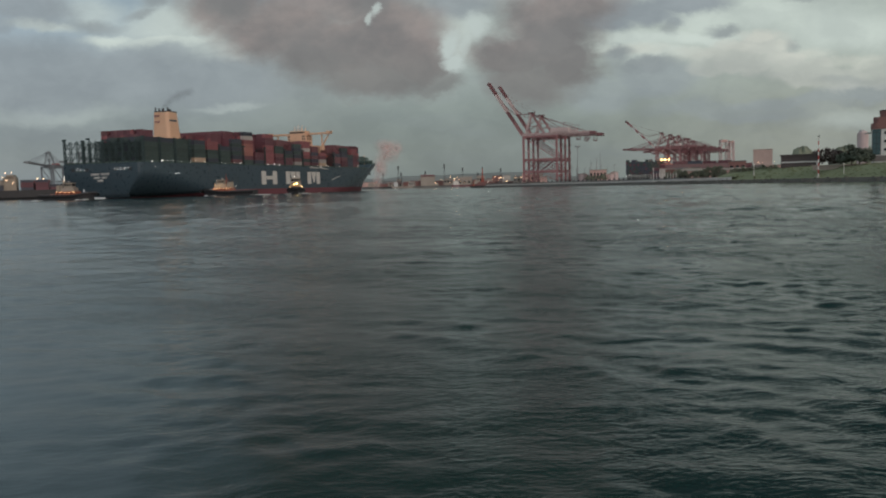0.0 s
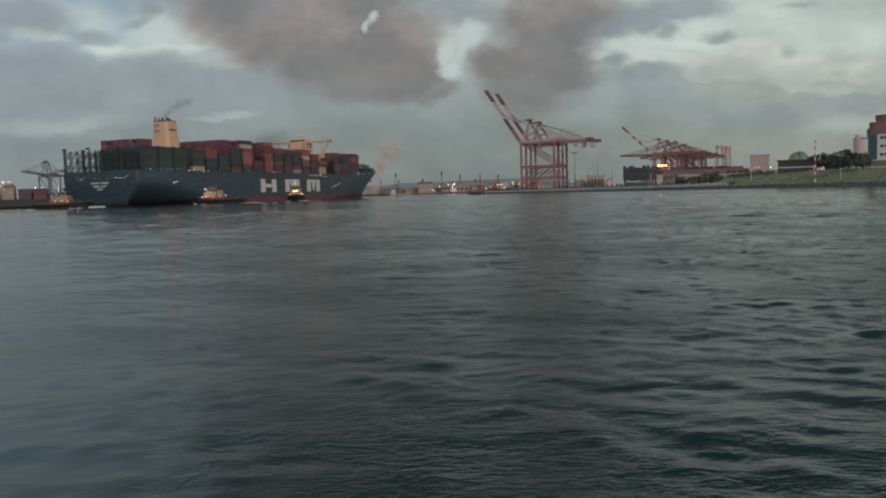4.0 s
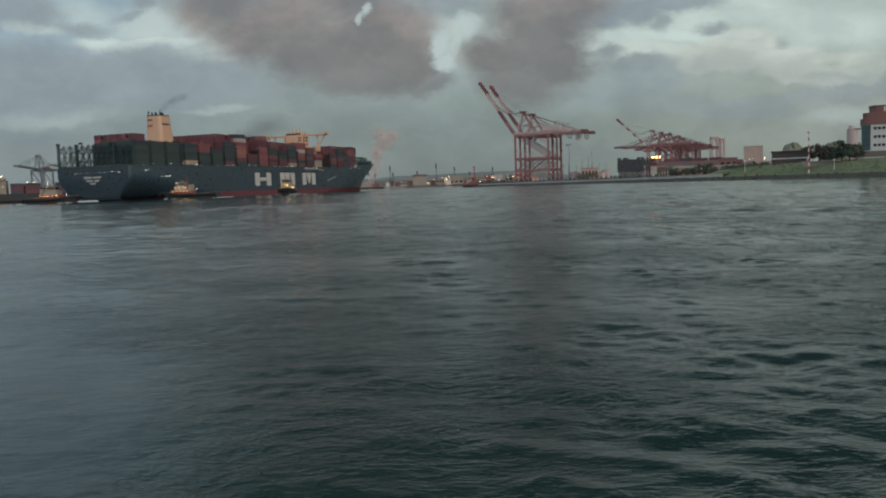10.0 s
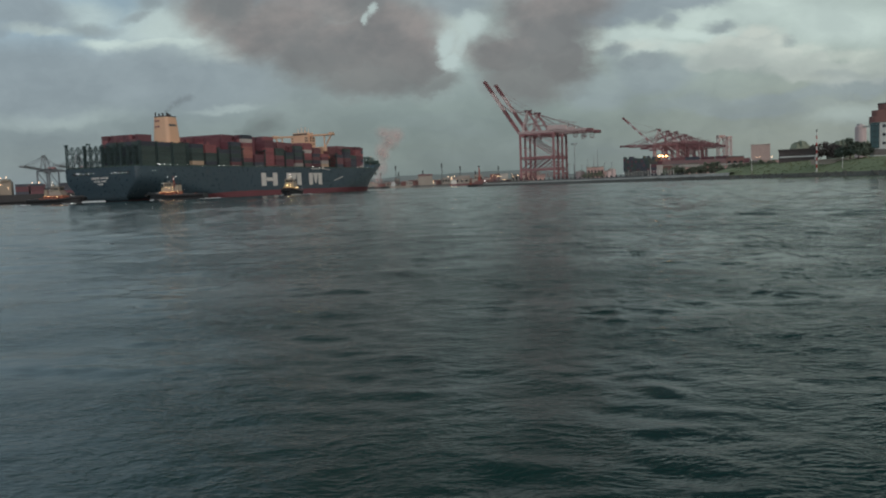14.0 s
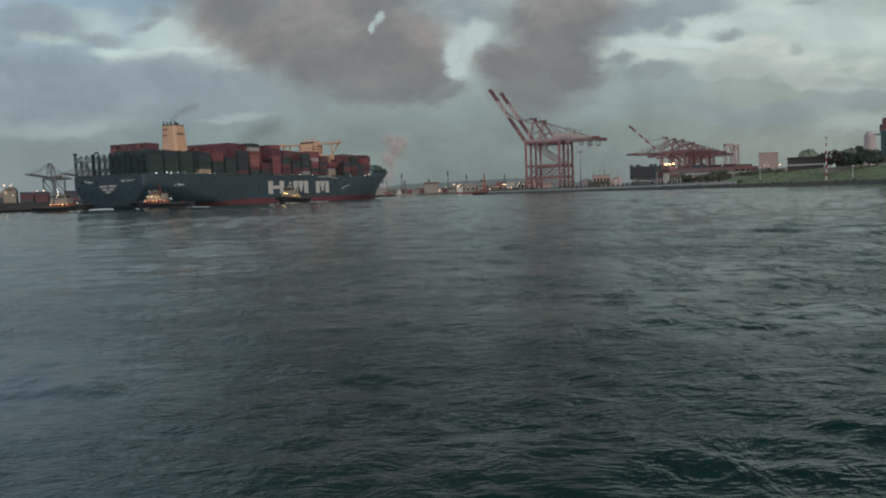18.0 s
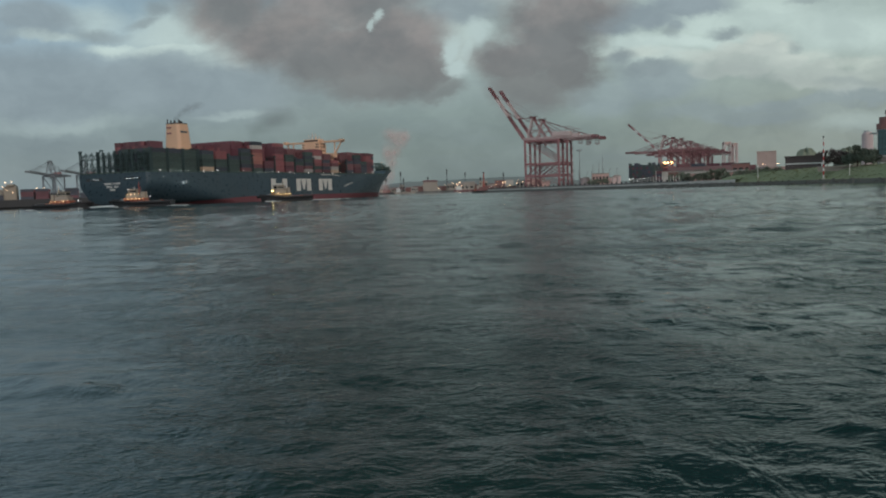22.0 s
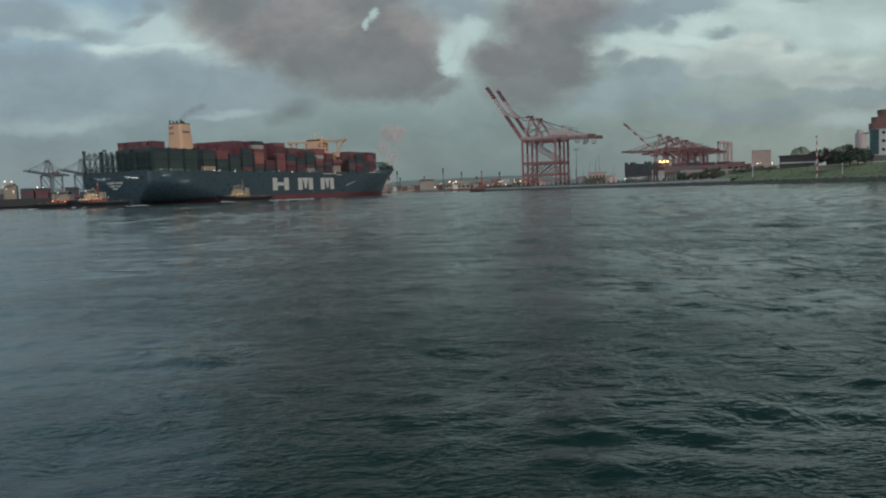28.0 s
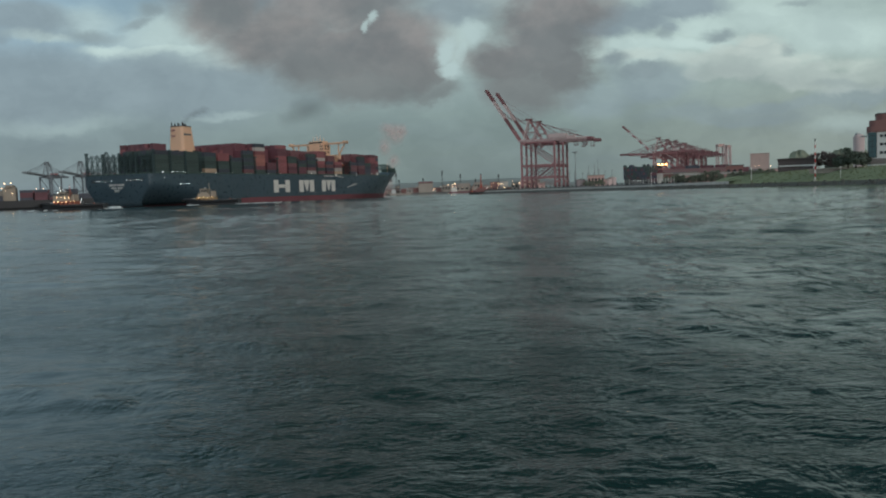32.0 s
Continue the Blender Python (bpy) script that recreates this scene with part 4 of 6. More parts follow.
ship = container_ship()
tug_a = tug_boat("tugboat", "small black tug with orange deckhouse and warm lamps", 31.0, ("orange", "plaster", "tugcream"), "tugcream",
                 [(s * 3.98, k, 2.1, 0.15, "warm") for s in (-1, 1) for k in (-5.5, -3.2, -1.0, 1.4, 3.8)] + [(3.6, 9.5, 2.4, 0.15, "lamp"), (0, -4, 6.4, 0.13, "lamp")], 0.5)
tug_b = tug_boat("tugboat", "black tug with cream upperworks, red deckhouse and many lamps", 34.0, ("orange", "tugcream", "tugcream"), "tugcream",
                 [(s * 4.0, k, 2.2, 0.15, "warm") for s in (-1, 1) for k in (-6.0, -4.0, -2.0, 0.2, 2.4, 4.4)] + [(s * 3.2, k, 4.5, 0.15, "warm") for s in (-1, 1) for k in (-3.0, -1.0, 1.0, 3.2)] + [(s * 2.7, 2.7, 7.0, 0.14, "lamp") for s in (-1, 1)] + [(0, -8.5, 3.2, 0.16, "lamp")], 4.0, "tughull", 10.0, "tugred")
tug_c = tug_boat("tugboat", "black tug with cream wheelhouse, yellow deckhouse and a glaring floodlight", 34.0, ("yellow", "tugcream", "tugcream"), "tugcream",
                 [(-1.0, 4.6, 3.9, 0.20, "search"), (0.9, 4.6, 3.9, 0.20, "search")] + [(s * 4.0, k, 2.2, 0.15, "warm") for s in (-1, 1) for k in (-5, -2.5, 0, 2.5)], 4.0, "tughull", 26.0)


# ================= quay cranes =================
# local axes: -x out over the water along the boom, +x inland, y along the quay, z up from the quay
def quay_crane(label, m, boom_up, paint=("cranered", "cranewhite", "cranedark"), group="ship-to-shore cranes", lit=False, banded=False, house=None, boom=63.0, slim=False):
    main, pale, dark = (M[k] for k in paint)
    c = thing("quay_crane", label, "crane", m, group)
    top, gauge, half = 45.0, 33.0, 9.0
    for x in (0, gauge):
        for y in (-half, half):
            leg = part("leg", G().box(x - 0.9, x + 0.9, y - 0.95, y + 0.95, 2.4, top), main, c)
            part("bogie", G().box(x - 0.7, x + 0.7, y - 4.4, y + 4.4, 1.1, 2.6, 0, 0.8).box(x - 0.5, x + 0.5, y - 4.2, y - 0.6, 0, 1.2, 0, 0.3).box(x - 0.5, x + 0.5, y + 0.6, y + 4.2, 0, 1.2, 0, 0.3), dark, leg)
        part("sill_beam", G().box(x - 0.75, x + 0.75, -half, half, 5.0, 6.8), main, c)
        part("cross_beam", G().box(x - 0.7, x + 0.7, -half, half, top - 2.2, top), main, c)
    for y in (-half, half):
        part("portal_beam", G().box(0, gauge, y - 0.7, y + 0.7, 21.0, 22.8), main, c)
        part("lower_beam", G().box(0, gauge, y - 0.6, y + 0.6, 9.4, 11.2), main, c)
        part("brace", G().beam((0, y, top - 1), (gauge, y, 22), 0.9), main, c)
        part("brace", G().beam((gauge * 0.5, y, top - 1), (gauge, y, 33), 0.5).beam((0, y, 33), (gauge * 0.5, y, 22), 0.5), pale, c)
        part("brace", G().beam((0, y, 10), (gauge * 0.5, y, 2.6), 0.4).beam((gauge, y, 10), (gauge * 0.5, y, 2.6), 0.4), main, c)
        part("brace", G().beam((0, y, 22), (gauge / 2, y, 10), 0.7).beam((gauge / 2, y, 22), (0, y, 10), 0.7), dark, c)
        part("brace", G().beam((gauge / 2, y, 22), (gauge, y, 10), 0.7).beam((gauge, y, 22), (gauge / 2, y, 10), 0.7), dark, c)
        part("tie_beam", G().box(0, gauge, y - 0.5, y + 0.5, top - 1.6, top - 0.2), main, c)
    # girders over the legs and the back reach
    for y in (-3.4, 3.4):
        if slim:      # open trussed girder: two chords and zigzag webs
            g = G().box(-3, 62, y - 0.5, y + 0.5, top, top + 0.8).box(-3, 62, y - 0.4, y + 0.4, top + 2.6, top + 3.2)
            for k in range(13):
                x = -3 + 5.0 * k
                g.beam((x, y, top + 0.6), (x + 2.5, y, top + 2.8), 0.45).beam((x + 2.5, y, top + 2.8), (x + 5.0, y, top + 0.6), 0.45)
            part("girder", g, main if y < 0 else dark, c, "open trussed girder")
        else:
            part("girder", G().box(-3, 66, y - 0.75, y + 0.75, top, top + 2.8), pale if y < 0 else main, c)
    g = G()
    for k in range(14):
        x = -2 + k * 5.2
        g.box(x - 0.3, x + 0.3, -3.4, 3.4, top + 0.6, top + 1.4)
    part("girder_tie", g, main, c)
    part("girder_end", G().box(64, 69.5, -5.2, 5.2, top - 0.6, top + 2.2), dark, c)
    part("machinery_house", G().box(26, 34 if slim else 44, -5.0, 5.0, top + 2.9, top + (6.0 if slim else 7.2), 0.2, 0.2), M[house] if house else pale, c, "dull red machinery house" if house else "pale pink machinery house")
    cab = part("trolley", G().box(9, 15, -3.6, 3.6, top - 1.4, top + 0.1), dark, c)
    part("cab", G().box(7.6, 10.2, -1.3, 1.3, top - 4.4, top - 1.4, 0.1, 0.1), pale, cab)
    for x in () if slim else (51.0, 60.0):
        g = G()
        for y in (-2.5, 2.5):
            g.beam((x, y, top), (x, y, top - 5), 0.35).beam((x + 3.0, y, top), (x + 3.0, y, top - 5), 0.35).beam((x, y, top - 5), (x + 3.0, y, top - 5), 0.5)
        g.beam((x, -2.5, top - 5), (x, 2.5, top - 5), 0.4).beam((x + 3.0, -2.5, top - 5), (x + 3.0, 2.5, top - 5), 0.4)
        part("hanging_platform", g, dark, c)
    # pylon
    apex = 22.0
    for y in (-4.2, 4.2):
        part("pylon_leg", G().beam((0, y, top), (6.0, y * 0.55, top + apex), 1.1), pale, c)
        part("pylon_leg", G().beam((19.0, y, top + 2), (6.5, y * 0.55, top + apex), 0.9), main, c)
        part("back_stay", G().beam((6.5, y * 0.5, top + apex), (58, y * 0.7, top + 3), 0.38), dark, c)
        part("back_stay", G().beam((6.5, y * 0.5, top + apex), (36, y * 0.7, top + 3), 0.30), dark, c)
    part("pylon_head", G().box(3.4, 9.0, -2.8, 2.8, top + apex - 0.4, top + apex + 0.6).box(3.2, 9.4, -3.2, 3.2, top + apex + 1.0, top + apex + 1.25).beam((3.6, -3, top + apex + 0.6), (3.6, -3, top + apex + 2.2), 0.25).beam((9, 3, top + apex + 0.6), (9, 3, top + apex + 2.2), 0.25), dark, c)
    part("pylon_tie", G().beam((2.6, -3.6, top + 9), (2.6, 3.6, top + 9), 0.7).beam((13.5, -3.6, top + 10), (13.5, 3.6, top + 10), 0.6).beam((2.7, 0, top + 10), (13.5, 0, top + 10), 0.6), main, c)
    # boom, hinged at the water side
    a = radians(boom_up)
    dx, dz = -math.cos(a), math.sin(a)
    L = boom
    def at(s, y):
        return (-3 + dx * s, y, top + 1.4 + dz * s)
    for y in (-2.9, 2.9):
        for k in range(9):
            s0, s1 = L * k / 9, L * (k + 1) / 9
            stripe = dark if (k >= 7 or k in (2, 3)) else (main if k < 2 else pale)
            if banded:
                stripe = dark if k == 8 else (M["cranered"] if k % 2 else M["panel"])
            part("boom_section", G().beam(at(s0, y), at(s1, y), 2.1), stripe, c)
    g = G()
    for k in range(13):
        s = L * k / 12
        g.beam(at(s, -2.9), at(s, 2.9), 0.55)
        if k < 12:
            g.beam(at(s, -2.9), at(s + L / 12, 2.9), 0.3)
    for y in (-2.9, 2.9):
        g.beam((at(0, y)[0], y, at(0, y)[2] + 1.8), (at(L, y)[0], y, at(L, y)[2] + 1.8), 0.22)
    part("boom_bracing", g, main, c)
    # walkways with rails along girders and over the house, and a service derrick
    g = G()
    for y in (-5.4, 5.4):
        g.box(-2, 64, y - 0.5, y + 0.5, top + 0.2, top + 0.4)
        g.beam((-2, y, top + 1.5), (64, y, top + 1.5), 0.16)
        for k in range(23):
            g.beam((-2 + k * 3.0, y, top + 0.3), (-2 + k * 3.0, y, top + 1.5), 0.14)
    part("walkway", g, dark, c)
    part("house_rail", G().beam((26, -5, top + 8.4), (44, -5, top + 8.4), 0.16).beam((26, -5, top + 7.2), (26, -5, top + 8.4), 0.16).beam((35, -5, top + 7.2), (35, -5, top + 8.4), 0.16).beam((44, -5, top + 7.2), (44, -5, top + 8.4), 0.16), dark, c)
    part("service_derrick", G().beam((38, 0, top + 7), (38, 0, top + 12.5), 0.5).beam((38, 0, top + 12.3), (46, 0, top + 10.5), 0.4), dark, c)
    g = G()
    for k in range(4):
        z0, z1 = top + apex * k / 4, top + apex * (k + 1) / 4
        xa, xb = 6.0 * k / 4, lerp(19.0, 6.5, (k + 1) / 4)
        for y in (-3.2, 3.2):
            g.beam((xa, y * (1 - 0.1 * k), z0), (xb, y * (1 - 0.1 * k), z1), 0.35)
    part("pylon_lattice", g, main, c)
    part("rope", G().beam((-3 + dx * L * 0.9, 1.0, top + 1.4 + dz * L * 0.9), (6, 1.0, top + apex + 1), 0.16).beam((-3 + dx * L * 0.45, -1.0, top + 1.4 + dz * L * 0.45), (6, -1.0, top + apex + 1), 0.16), dark, c)
    part("boom_tip", G().beam(at(L - 1, -3.2), at(L - 1, 3.2), 2.4), dark, c)
    for y in (-2.2, 2.2):
        mid = at(L * 0.62, y)
        if boom_up > 20:
            knee = ((mid[0] + 6.0) / 2 - 1.0, y, (mid[2] + top + apex) / 2 - 6.0)
            part("fore_stay", G().beam((6.0, y, top + apex), knee, 0.32).beam(knee, mid, 0.32), dark, c)
        else:
            part("fore_stay", G().beam((6.0, y, top + apex), mid, 0.36).beam((6.0, y, top + apex), at(L * 0.92, y), 0.36), dark, c)
    # stair tower on the land side
    for k in range(11):
        z0 = 3 + k * 3.8
        s = 1 if k % 2 else -1
        part("stair_flight", G().beam((gauge + 1.6, s * 2.2 + 6, z0), (gauge + 1.6, -s * 2.2 + 6, z0 + 3.8), 0.30), main, c)
        part("stair_landing", G().box(gauge + 0.9, gauge + 2.3, 3.2, 8.8, z0 - 0.08, z0 + 0.08), main, c)
    if lit:
        for y, x in ((-11, 8.0), (-11, 13.0), (-11, 18.0)):
            part("floodlight", G().box(x - 1.0, x + 1.2, y - 1.4, y + 1.4, 27.3, 29.3, 0.3, 0.3), M["flood"], c)
    return c


def quay_pose(x, y, z, turn):
    return pose(x, y, z, 0, 0, turn)


QZ = 4.0
pair_turn = -21.8
quay_crane("red and white quay crane with its boom raised", quay_pose(85.0, 790.0, QZ, pair_turn), 57)
quay_crane("red and white quay crane with its boom raised, behind its twin", quay_pose(98.0, 820.0, QZ, pair_turn), 57)
far_label = "faded red quay crane working over a berthed ship"
for i in range(7):
    up = (44, 1, 3, 1, 1, 3, 1)[i]
    paint = (("cranered", "cranewhite", "cranedark"), ("cranedark", "cranered", "cranedark"))[i % 2]
    quay_crane(far_label if i else "faded red quay crane with boom raised and orange floodlights",
               quay_pose(296 + 18.0 * i + (4 if i % 3 == 1 else 0), 1088 + 34 * i, QZ, (-24, -27, -21, -25, -30, -22, -26)[i]) @ Matrix.Scale((0.93, 0.92, 0.90, 0.95, 0.91, 0.93, 0.9)[i], 4), up, paint, lit=i == 0, banded=i == 0, boom=63.0 if i else 58.5, slim=True)
for x, y in ((-606, 1225), (-560, 1238), (-540, 1290)):
    quay_crane("grey quay crane with its boom lowered, on the opposite quay", quay_pose(x, y, 3.0, 92), 3, ("craneblue", "cranegrey", "cranegrey"), "grey quay cranes", house="cranered", slim=True)


# ================= land =================
def shore_loft(stations, profile, material, name, label, category, kind="structure"):
    """Ground strip swept along a shoreline; profile: offsets inland and heights, scaled by each station's factor."""
    rows = []
    for i, (x, y, f) in enumerate(stations):
        x0, y0, _ = stations[max(0, i - 1)]
        x1, y1, _ = stations[min(len(stations) - 1, i + 1)]
        d = Vector((x1 - x0, y1 - y0)).normalized()
        nrm = Vector((d.y, -d.x))
        rows.append([(x + nrm.x * o, y + nrm.y * o, z if z < 2.7 else 2.7 + (z - 2.7) * f) for o, z in profile])
    return solid(name, G().rings(rows, close=False, caps=False), material, label, category, kind=kind)


def smooth_line(pts, n):
    out = []
    for i in range(len(pts) - 1):
        p0, p1, p2, p3 = (Vector(pts[max(0, min(len(pts) - 1, i + k))]) for k in (-1, 0, 1, 2))
        for k in range(n):
            t = k / n
            out.append(tuple(0.5 * ((2 * p1) + (p2 - p0) * t + (2 * p0 - 5 * p1 + 4 * p2 - p3) * t * t + (3 * p1 - p0 - 3 * p2 + p3) * t ** 3)))
    return out + [tuple(pts[-1])]


BANK = [(6.4, 1.7), (9, 2.5), (13, 4.4), (19, 6.6), (27, 7.4), (60, 7.7), (170, 7.9)]      # offsets inland and heights
SHORE = [(176, 20, 1.0), (174, 120, 1.0), (170, 210, 1.0), (165, 286, 1.0), (159, 343, 1.0), (147, 400, 0.96), (134, 455, 0.50), (117, 529, 0.12), (92, 588, 0.1), (62, 648, 0.1), (34, 703, 0.1)]
line = smooth_line(SHORE, 5)
shore_loft(line, [(-3, -2.0), (0, 0.0), (2.5, 0.8), (5.5, 1.6), (6.5, 1.75)], M["rock"], "revetment", "dark stone revetment at the water's edge", "revetment")
shore_loft(line[:29], BANK, M["grass"], "grass_bank", "mown green grass bank above the shore", "grass bank")
shore_loft(line[26:], [(6.3, 1.6), (6.6, 3.3), (7.4, 3.4), (40, 3.6)], M["concrete"], "quay_apron", "pale concrete quay apron", "quay")
g = G()
flat_land = [(x + 7, y + 4) for x, y, f in SHORE[6:]] + [(38, 712), (76, 797), (128, 905), (214, 915), (286, 1075), (420, 1390), (3200, 3300), (4200, 300), (340, 20), (330, 300), (250, 440)]
g.f.append(tuple(range(len(flat_land))))
g.v = [(x, y, 3.55) for x, y in flat_land]
for i in range(len(flat_land)):
    (x0, y0), (x1, y1) = flat_land[i], flat_land[(i + 1) % len(flat_land)]
    g.quad((x0, y0, -2), (x1, y1, -2), (x1, y1, 3.55), (x0, y0, 3.55))
solid("terminal_ground", g, M["asphalt"], "dark paved container terminal ground", "ground", kind="structure")
rng = random.Random(4)
# rocks of the revetment
rock_meshes = []
for k in range(6):
    g = G()
    rr = []
    for i in range(4):
        t = i / 3
        rr.append([(math.cos(a) * (0.55 + 0.35 * rng.random()) * (1 - 0.5 * t), math.sin(a) * (0.5 + 0.35 * rng.random()) * (1 - 0.5 * t), -0.3 + 0.9 * t) for a in (0, 1.05, 2.1, 3.14, 4.2, 5.25)])
    rock_meshes.append(g.rings(rr).mesh("rock", M["rock"]))
rev = bpy.data.objects["revetment"]
for k in range(290):
    s = rng.uniform(13, 33)
    i, f = int(s), s % 1
    (x0, y0, _), (x1, y1, _) = line[i], line[i + 1]
    d = Vector((x1 - x0, y1 - y0)).normalized()
    o = rng.uniform(-0.3, 5.6)
    part("rock", rng.choice(rock_meshes), None, rev, m=pose(lerp(x0, x1, f) + d.y * o, lerp(y0, y1, f) - d.x * o, 0.28 * max(0, o) + 0.02, 0, 0, rng.uniform(0, 360)) @ Matrix.Scale(rng.uniform(0.5, 1.2), 4))


def bank_height(x, y):
    """Height of the grass bank at a spot inland."""
    best = min(line[:34], key=lambda p: (p[0] - x) ** 2 + (p[1] - y) ** 2)
    o = math.hypot(best[0] - x, best[1] - y)
    prof = BANK
    z = prof[-1][1]
    for (a, za), (b, zb) in zip(prof, prof[1:]):
        if a <= o <= b:
            z = lerp(za, zb, (o - a) / (b - a))
    if o < 6.4:
        z = 1.7
    return z if z < 2.7 else 2.7 + (z - 2.7) * best[2]


# grass tufts and low scrub on the bank
g = G()
for k in range(1300):
    s = rng.uniform(12, 27)
    i, f = int(s), s % 1
    (x0, y0, _), (x1, y1, _) = line[i], line[i + 1]
    d = Vector((x1 - x0, y1 - y0)).normalized()
    o = rng.uniform(7.5, 36)
    x, y = lerp(x0, x1, f) + d.y * o, lerp(y0, y1, f) - d.x * o
    z = bank_height(x, y)
    h, wd, a = rng.uniform(0.15, 0.45), rng.uniform(0.4, 1.3), rng.uniform(0, 3.14)
    g.v += [(x - wd * math.cos(a), y - wd * math.sin(a), z - 0.1), (x + wd * math.cos(a), y + wd * math.sin(a), z - 0.1), (x + 0.2, y - 0.2, z + h), (x - 0.4 * wd, y + 0.4 * wd, z + 0.6 * h)]
    n = len(g.v)
    g.f += [(n - 4, n - 3, n - 2), (n - 4, n - 2, n - 1)]
solid("grass_tufts", g, M["grass"], "rough grass tufts on the bank", "grass", kind="stuff")


def striped_pole():
    x, y = 165.8, 348.9
    z0 = bank_height(x, y) - 0.3
    p = thing("marker_pole", "tall red and white banded navigation mark on the bank", "navigation mark", pose(x, y, z0))
    h, n = 19.45 - z0, 11
    for k in range(n):
        part("band", G().tube((0, 0, h * k / n), (0, 0, h * (k + 1) / n), 0.30 - 0.008 * k, 0.30 - 0.008 * (k + 1), seg=10), M["polered" if k % 2 else "white"], p)
    part("footing", G().box(-0.6, 0.6, -0.6, 0.6, -0.5, 0.35, 0.1, 0.1), M["concrete"], p)
    part("top_lamp", G().tube((0, 0, h), (0, 0, h + 0.7), 0.2, seg=8).box(-0.35, 0.35, -0.35, 0.35, h + 0.7, h + 0.9), M["black"], p)


striped_pole()
for x, y, top in ((139.5, 354.0, 8.6), (170.5, 336.0, 7.6), (131.0, 490.0, 10.0)):
    z0 = bank_height(x, y)
    p = thing("light_post", "slim pale concrete light post near the shore", "light post", pose(x, y, z0 - 0.3), "shore light posts")
    part("pole", G().tube((0, 0, -2.4), (0, 0, top - z0), 0.17, 0.12), M["white"], p)
    part("lantern", G().tube((0, 0, top - z0), (0, 0, top - z0 + 0.6), 0.32, 0.26), M["white"], p)


# ---- trees ----
def leaf_clump(g, c, r, n, rng):
    for _ in range(n):
        d = Vector((rng.gauss(0, 1), rng.gauss(0, 1), rng.gauss(0, 0.8)))
        d = d.normalized() * r * rng.uniform(0.55, 1.05)
        p = Vector(c) + d
        s = rng.uniform(0.22, 0.5)
        u = Vector((rng.gauss(0, 1), rng.gauss(0, 1), rng.gauss(0, 1))).normalized()
        v = u.cross(Vector((rng.gauss(0, 1), rng.gauss(0, 1), rng.gauss(0, 1)))).normalized()
        g.quad(p - u * s, p + v * s * 0.7, p + u * s, p - v * s * 0.7)


def tree(x, y, z, height, spread, leaves, label, seed, group="", dense=1.0, trunk=0.3):
    rng = random.Random(seed)
    t = thing("tree", label, "tree", pose(x, y, z), group)
    g = G()
    fork = height * trunk
    g.tube((0, 0, -0.3), (0.1, 0, fork), 0.035 * height + 0.05, 0.025 * height, seg=7)
    tips = []
    for k in range(7):
        a = k * 0.9 + rng.uniform(-0.3, 0.3)
        r = spread * rng.uniform(0.45, 0.8)
        q = (r * math.cos(a), r * math.sin(a), fork + (height - fork) * rng.uniform(0.25, 0.75))
        g.tube((0.1, 0, fork * rng.uniform(0.8, 1.0)), q, 0.016 * height, 0.006 * height, seg=5)
        tips.append(q)
    part("trunk", g, M["bark"], t)
    c = G()
    for k in range(int(26 * dense)):
        a, rr = rng.uniform(0, 6.28), spread * math.sqrt(rng.random())
        zz = rng.uniform(0.0, 1.0)
        lim = math.sqrt(max(0.05, 1 - (2 * zz - 0.85) ** 2 * 0.8))
        p = (rr * math.cos(a) * lim, rr * math.sin(a) * lim, lerp(fork * 0.9, height * 0.95, zz))
        leaf_clump(c, p, spread * rng.uniform(0.20, 0.36), 70, rng)
    part("crown", c, M[leaves], t)
    return t


for i, (u, dist, h, sp, lf) in enumerate(((0.475, 400, 7.6, 5.0, "leafred"), (0.488, 403, 8.8, 5.6, "leafred"), (0.503, 396, 7.2, 4.5, "leafred"),
                                           (0.508, 350, 5.0, 3.6, "leaf"), (0.517, 345, 8.4, 3.6, "leaf"), (0.527, 342, 6.6, 4.0, "leaf"), (0.536, 346, 6.0, 3.8, "leaf"))):
    tree(u * dist, dist, 7.3, h, sp, lf, "bushy reddish-brown tree behind the grass bank" if lf == "leafred" else "bushy dark green tree beside the office building", 20 + i,
         "reddish trees" if lf == "leafred" else "green trees")
for i in range(30):
    u = lerp(0.286, 0.418, i / 29) + rng.uniform(-0.004, 0.004)
    dist = lerp(520, 440, i / 29) + rng.uniform(-10, 24)
    tree(u * dist, dist, 3.4, rng.uniform(3.6, 7.4), rng.uniform(2.2, 3.6), "leafpale", "low pale green bush along the quay road", 60 + i, "roadside bushes", 0.55, 0.15)
for i, (u, dist) in enumerate(((0.195, 700), (0.204, 705), (0.186, 712), (0.40, 470), (0.414, 452))):
    tree(u * dist, dist, 3.5, 5.0, 4.0, "leafpale", "low pale green bush on the terminal edge", 90 + i, "terminal bushes", 0.5, 0.15)


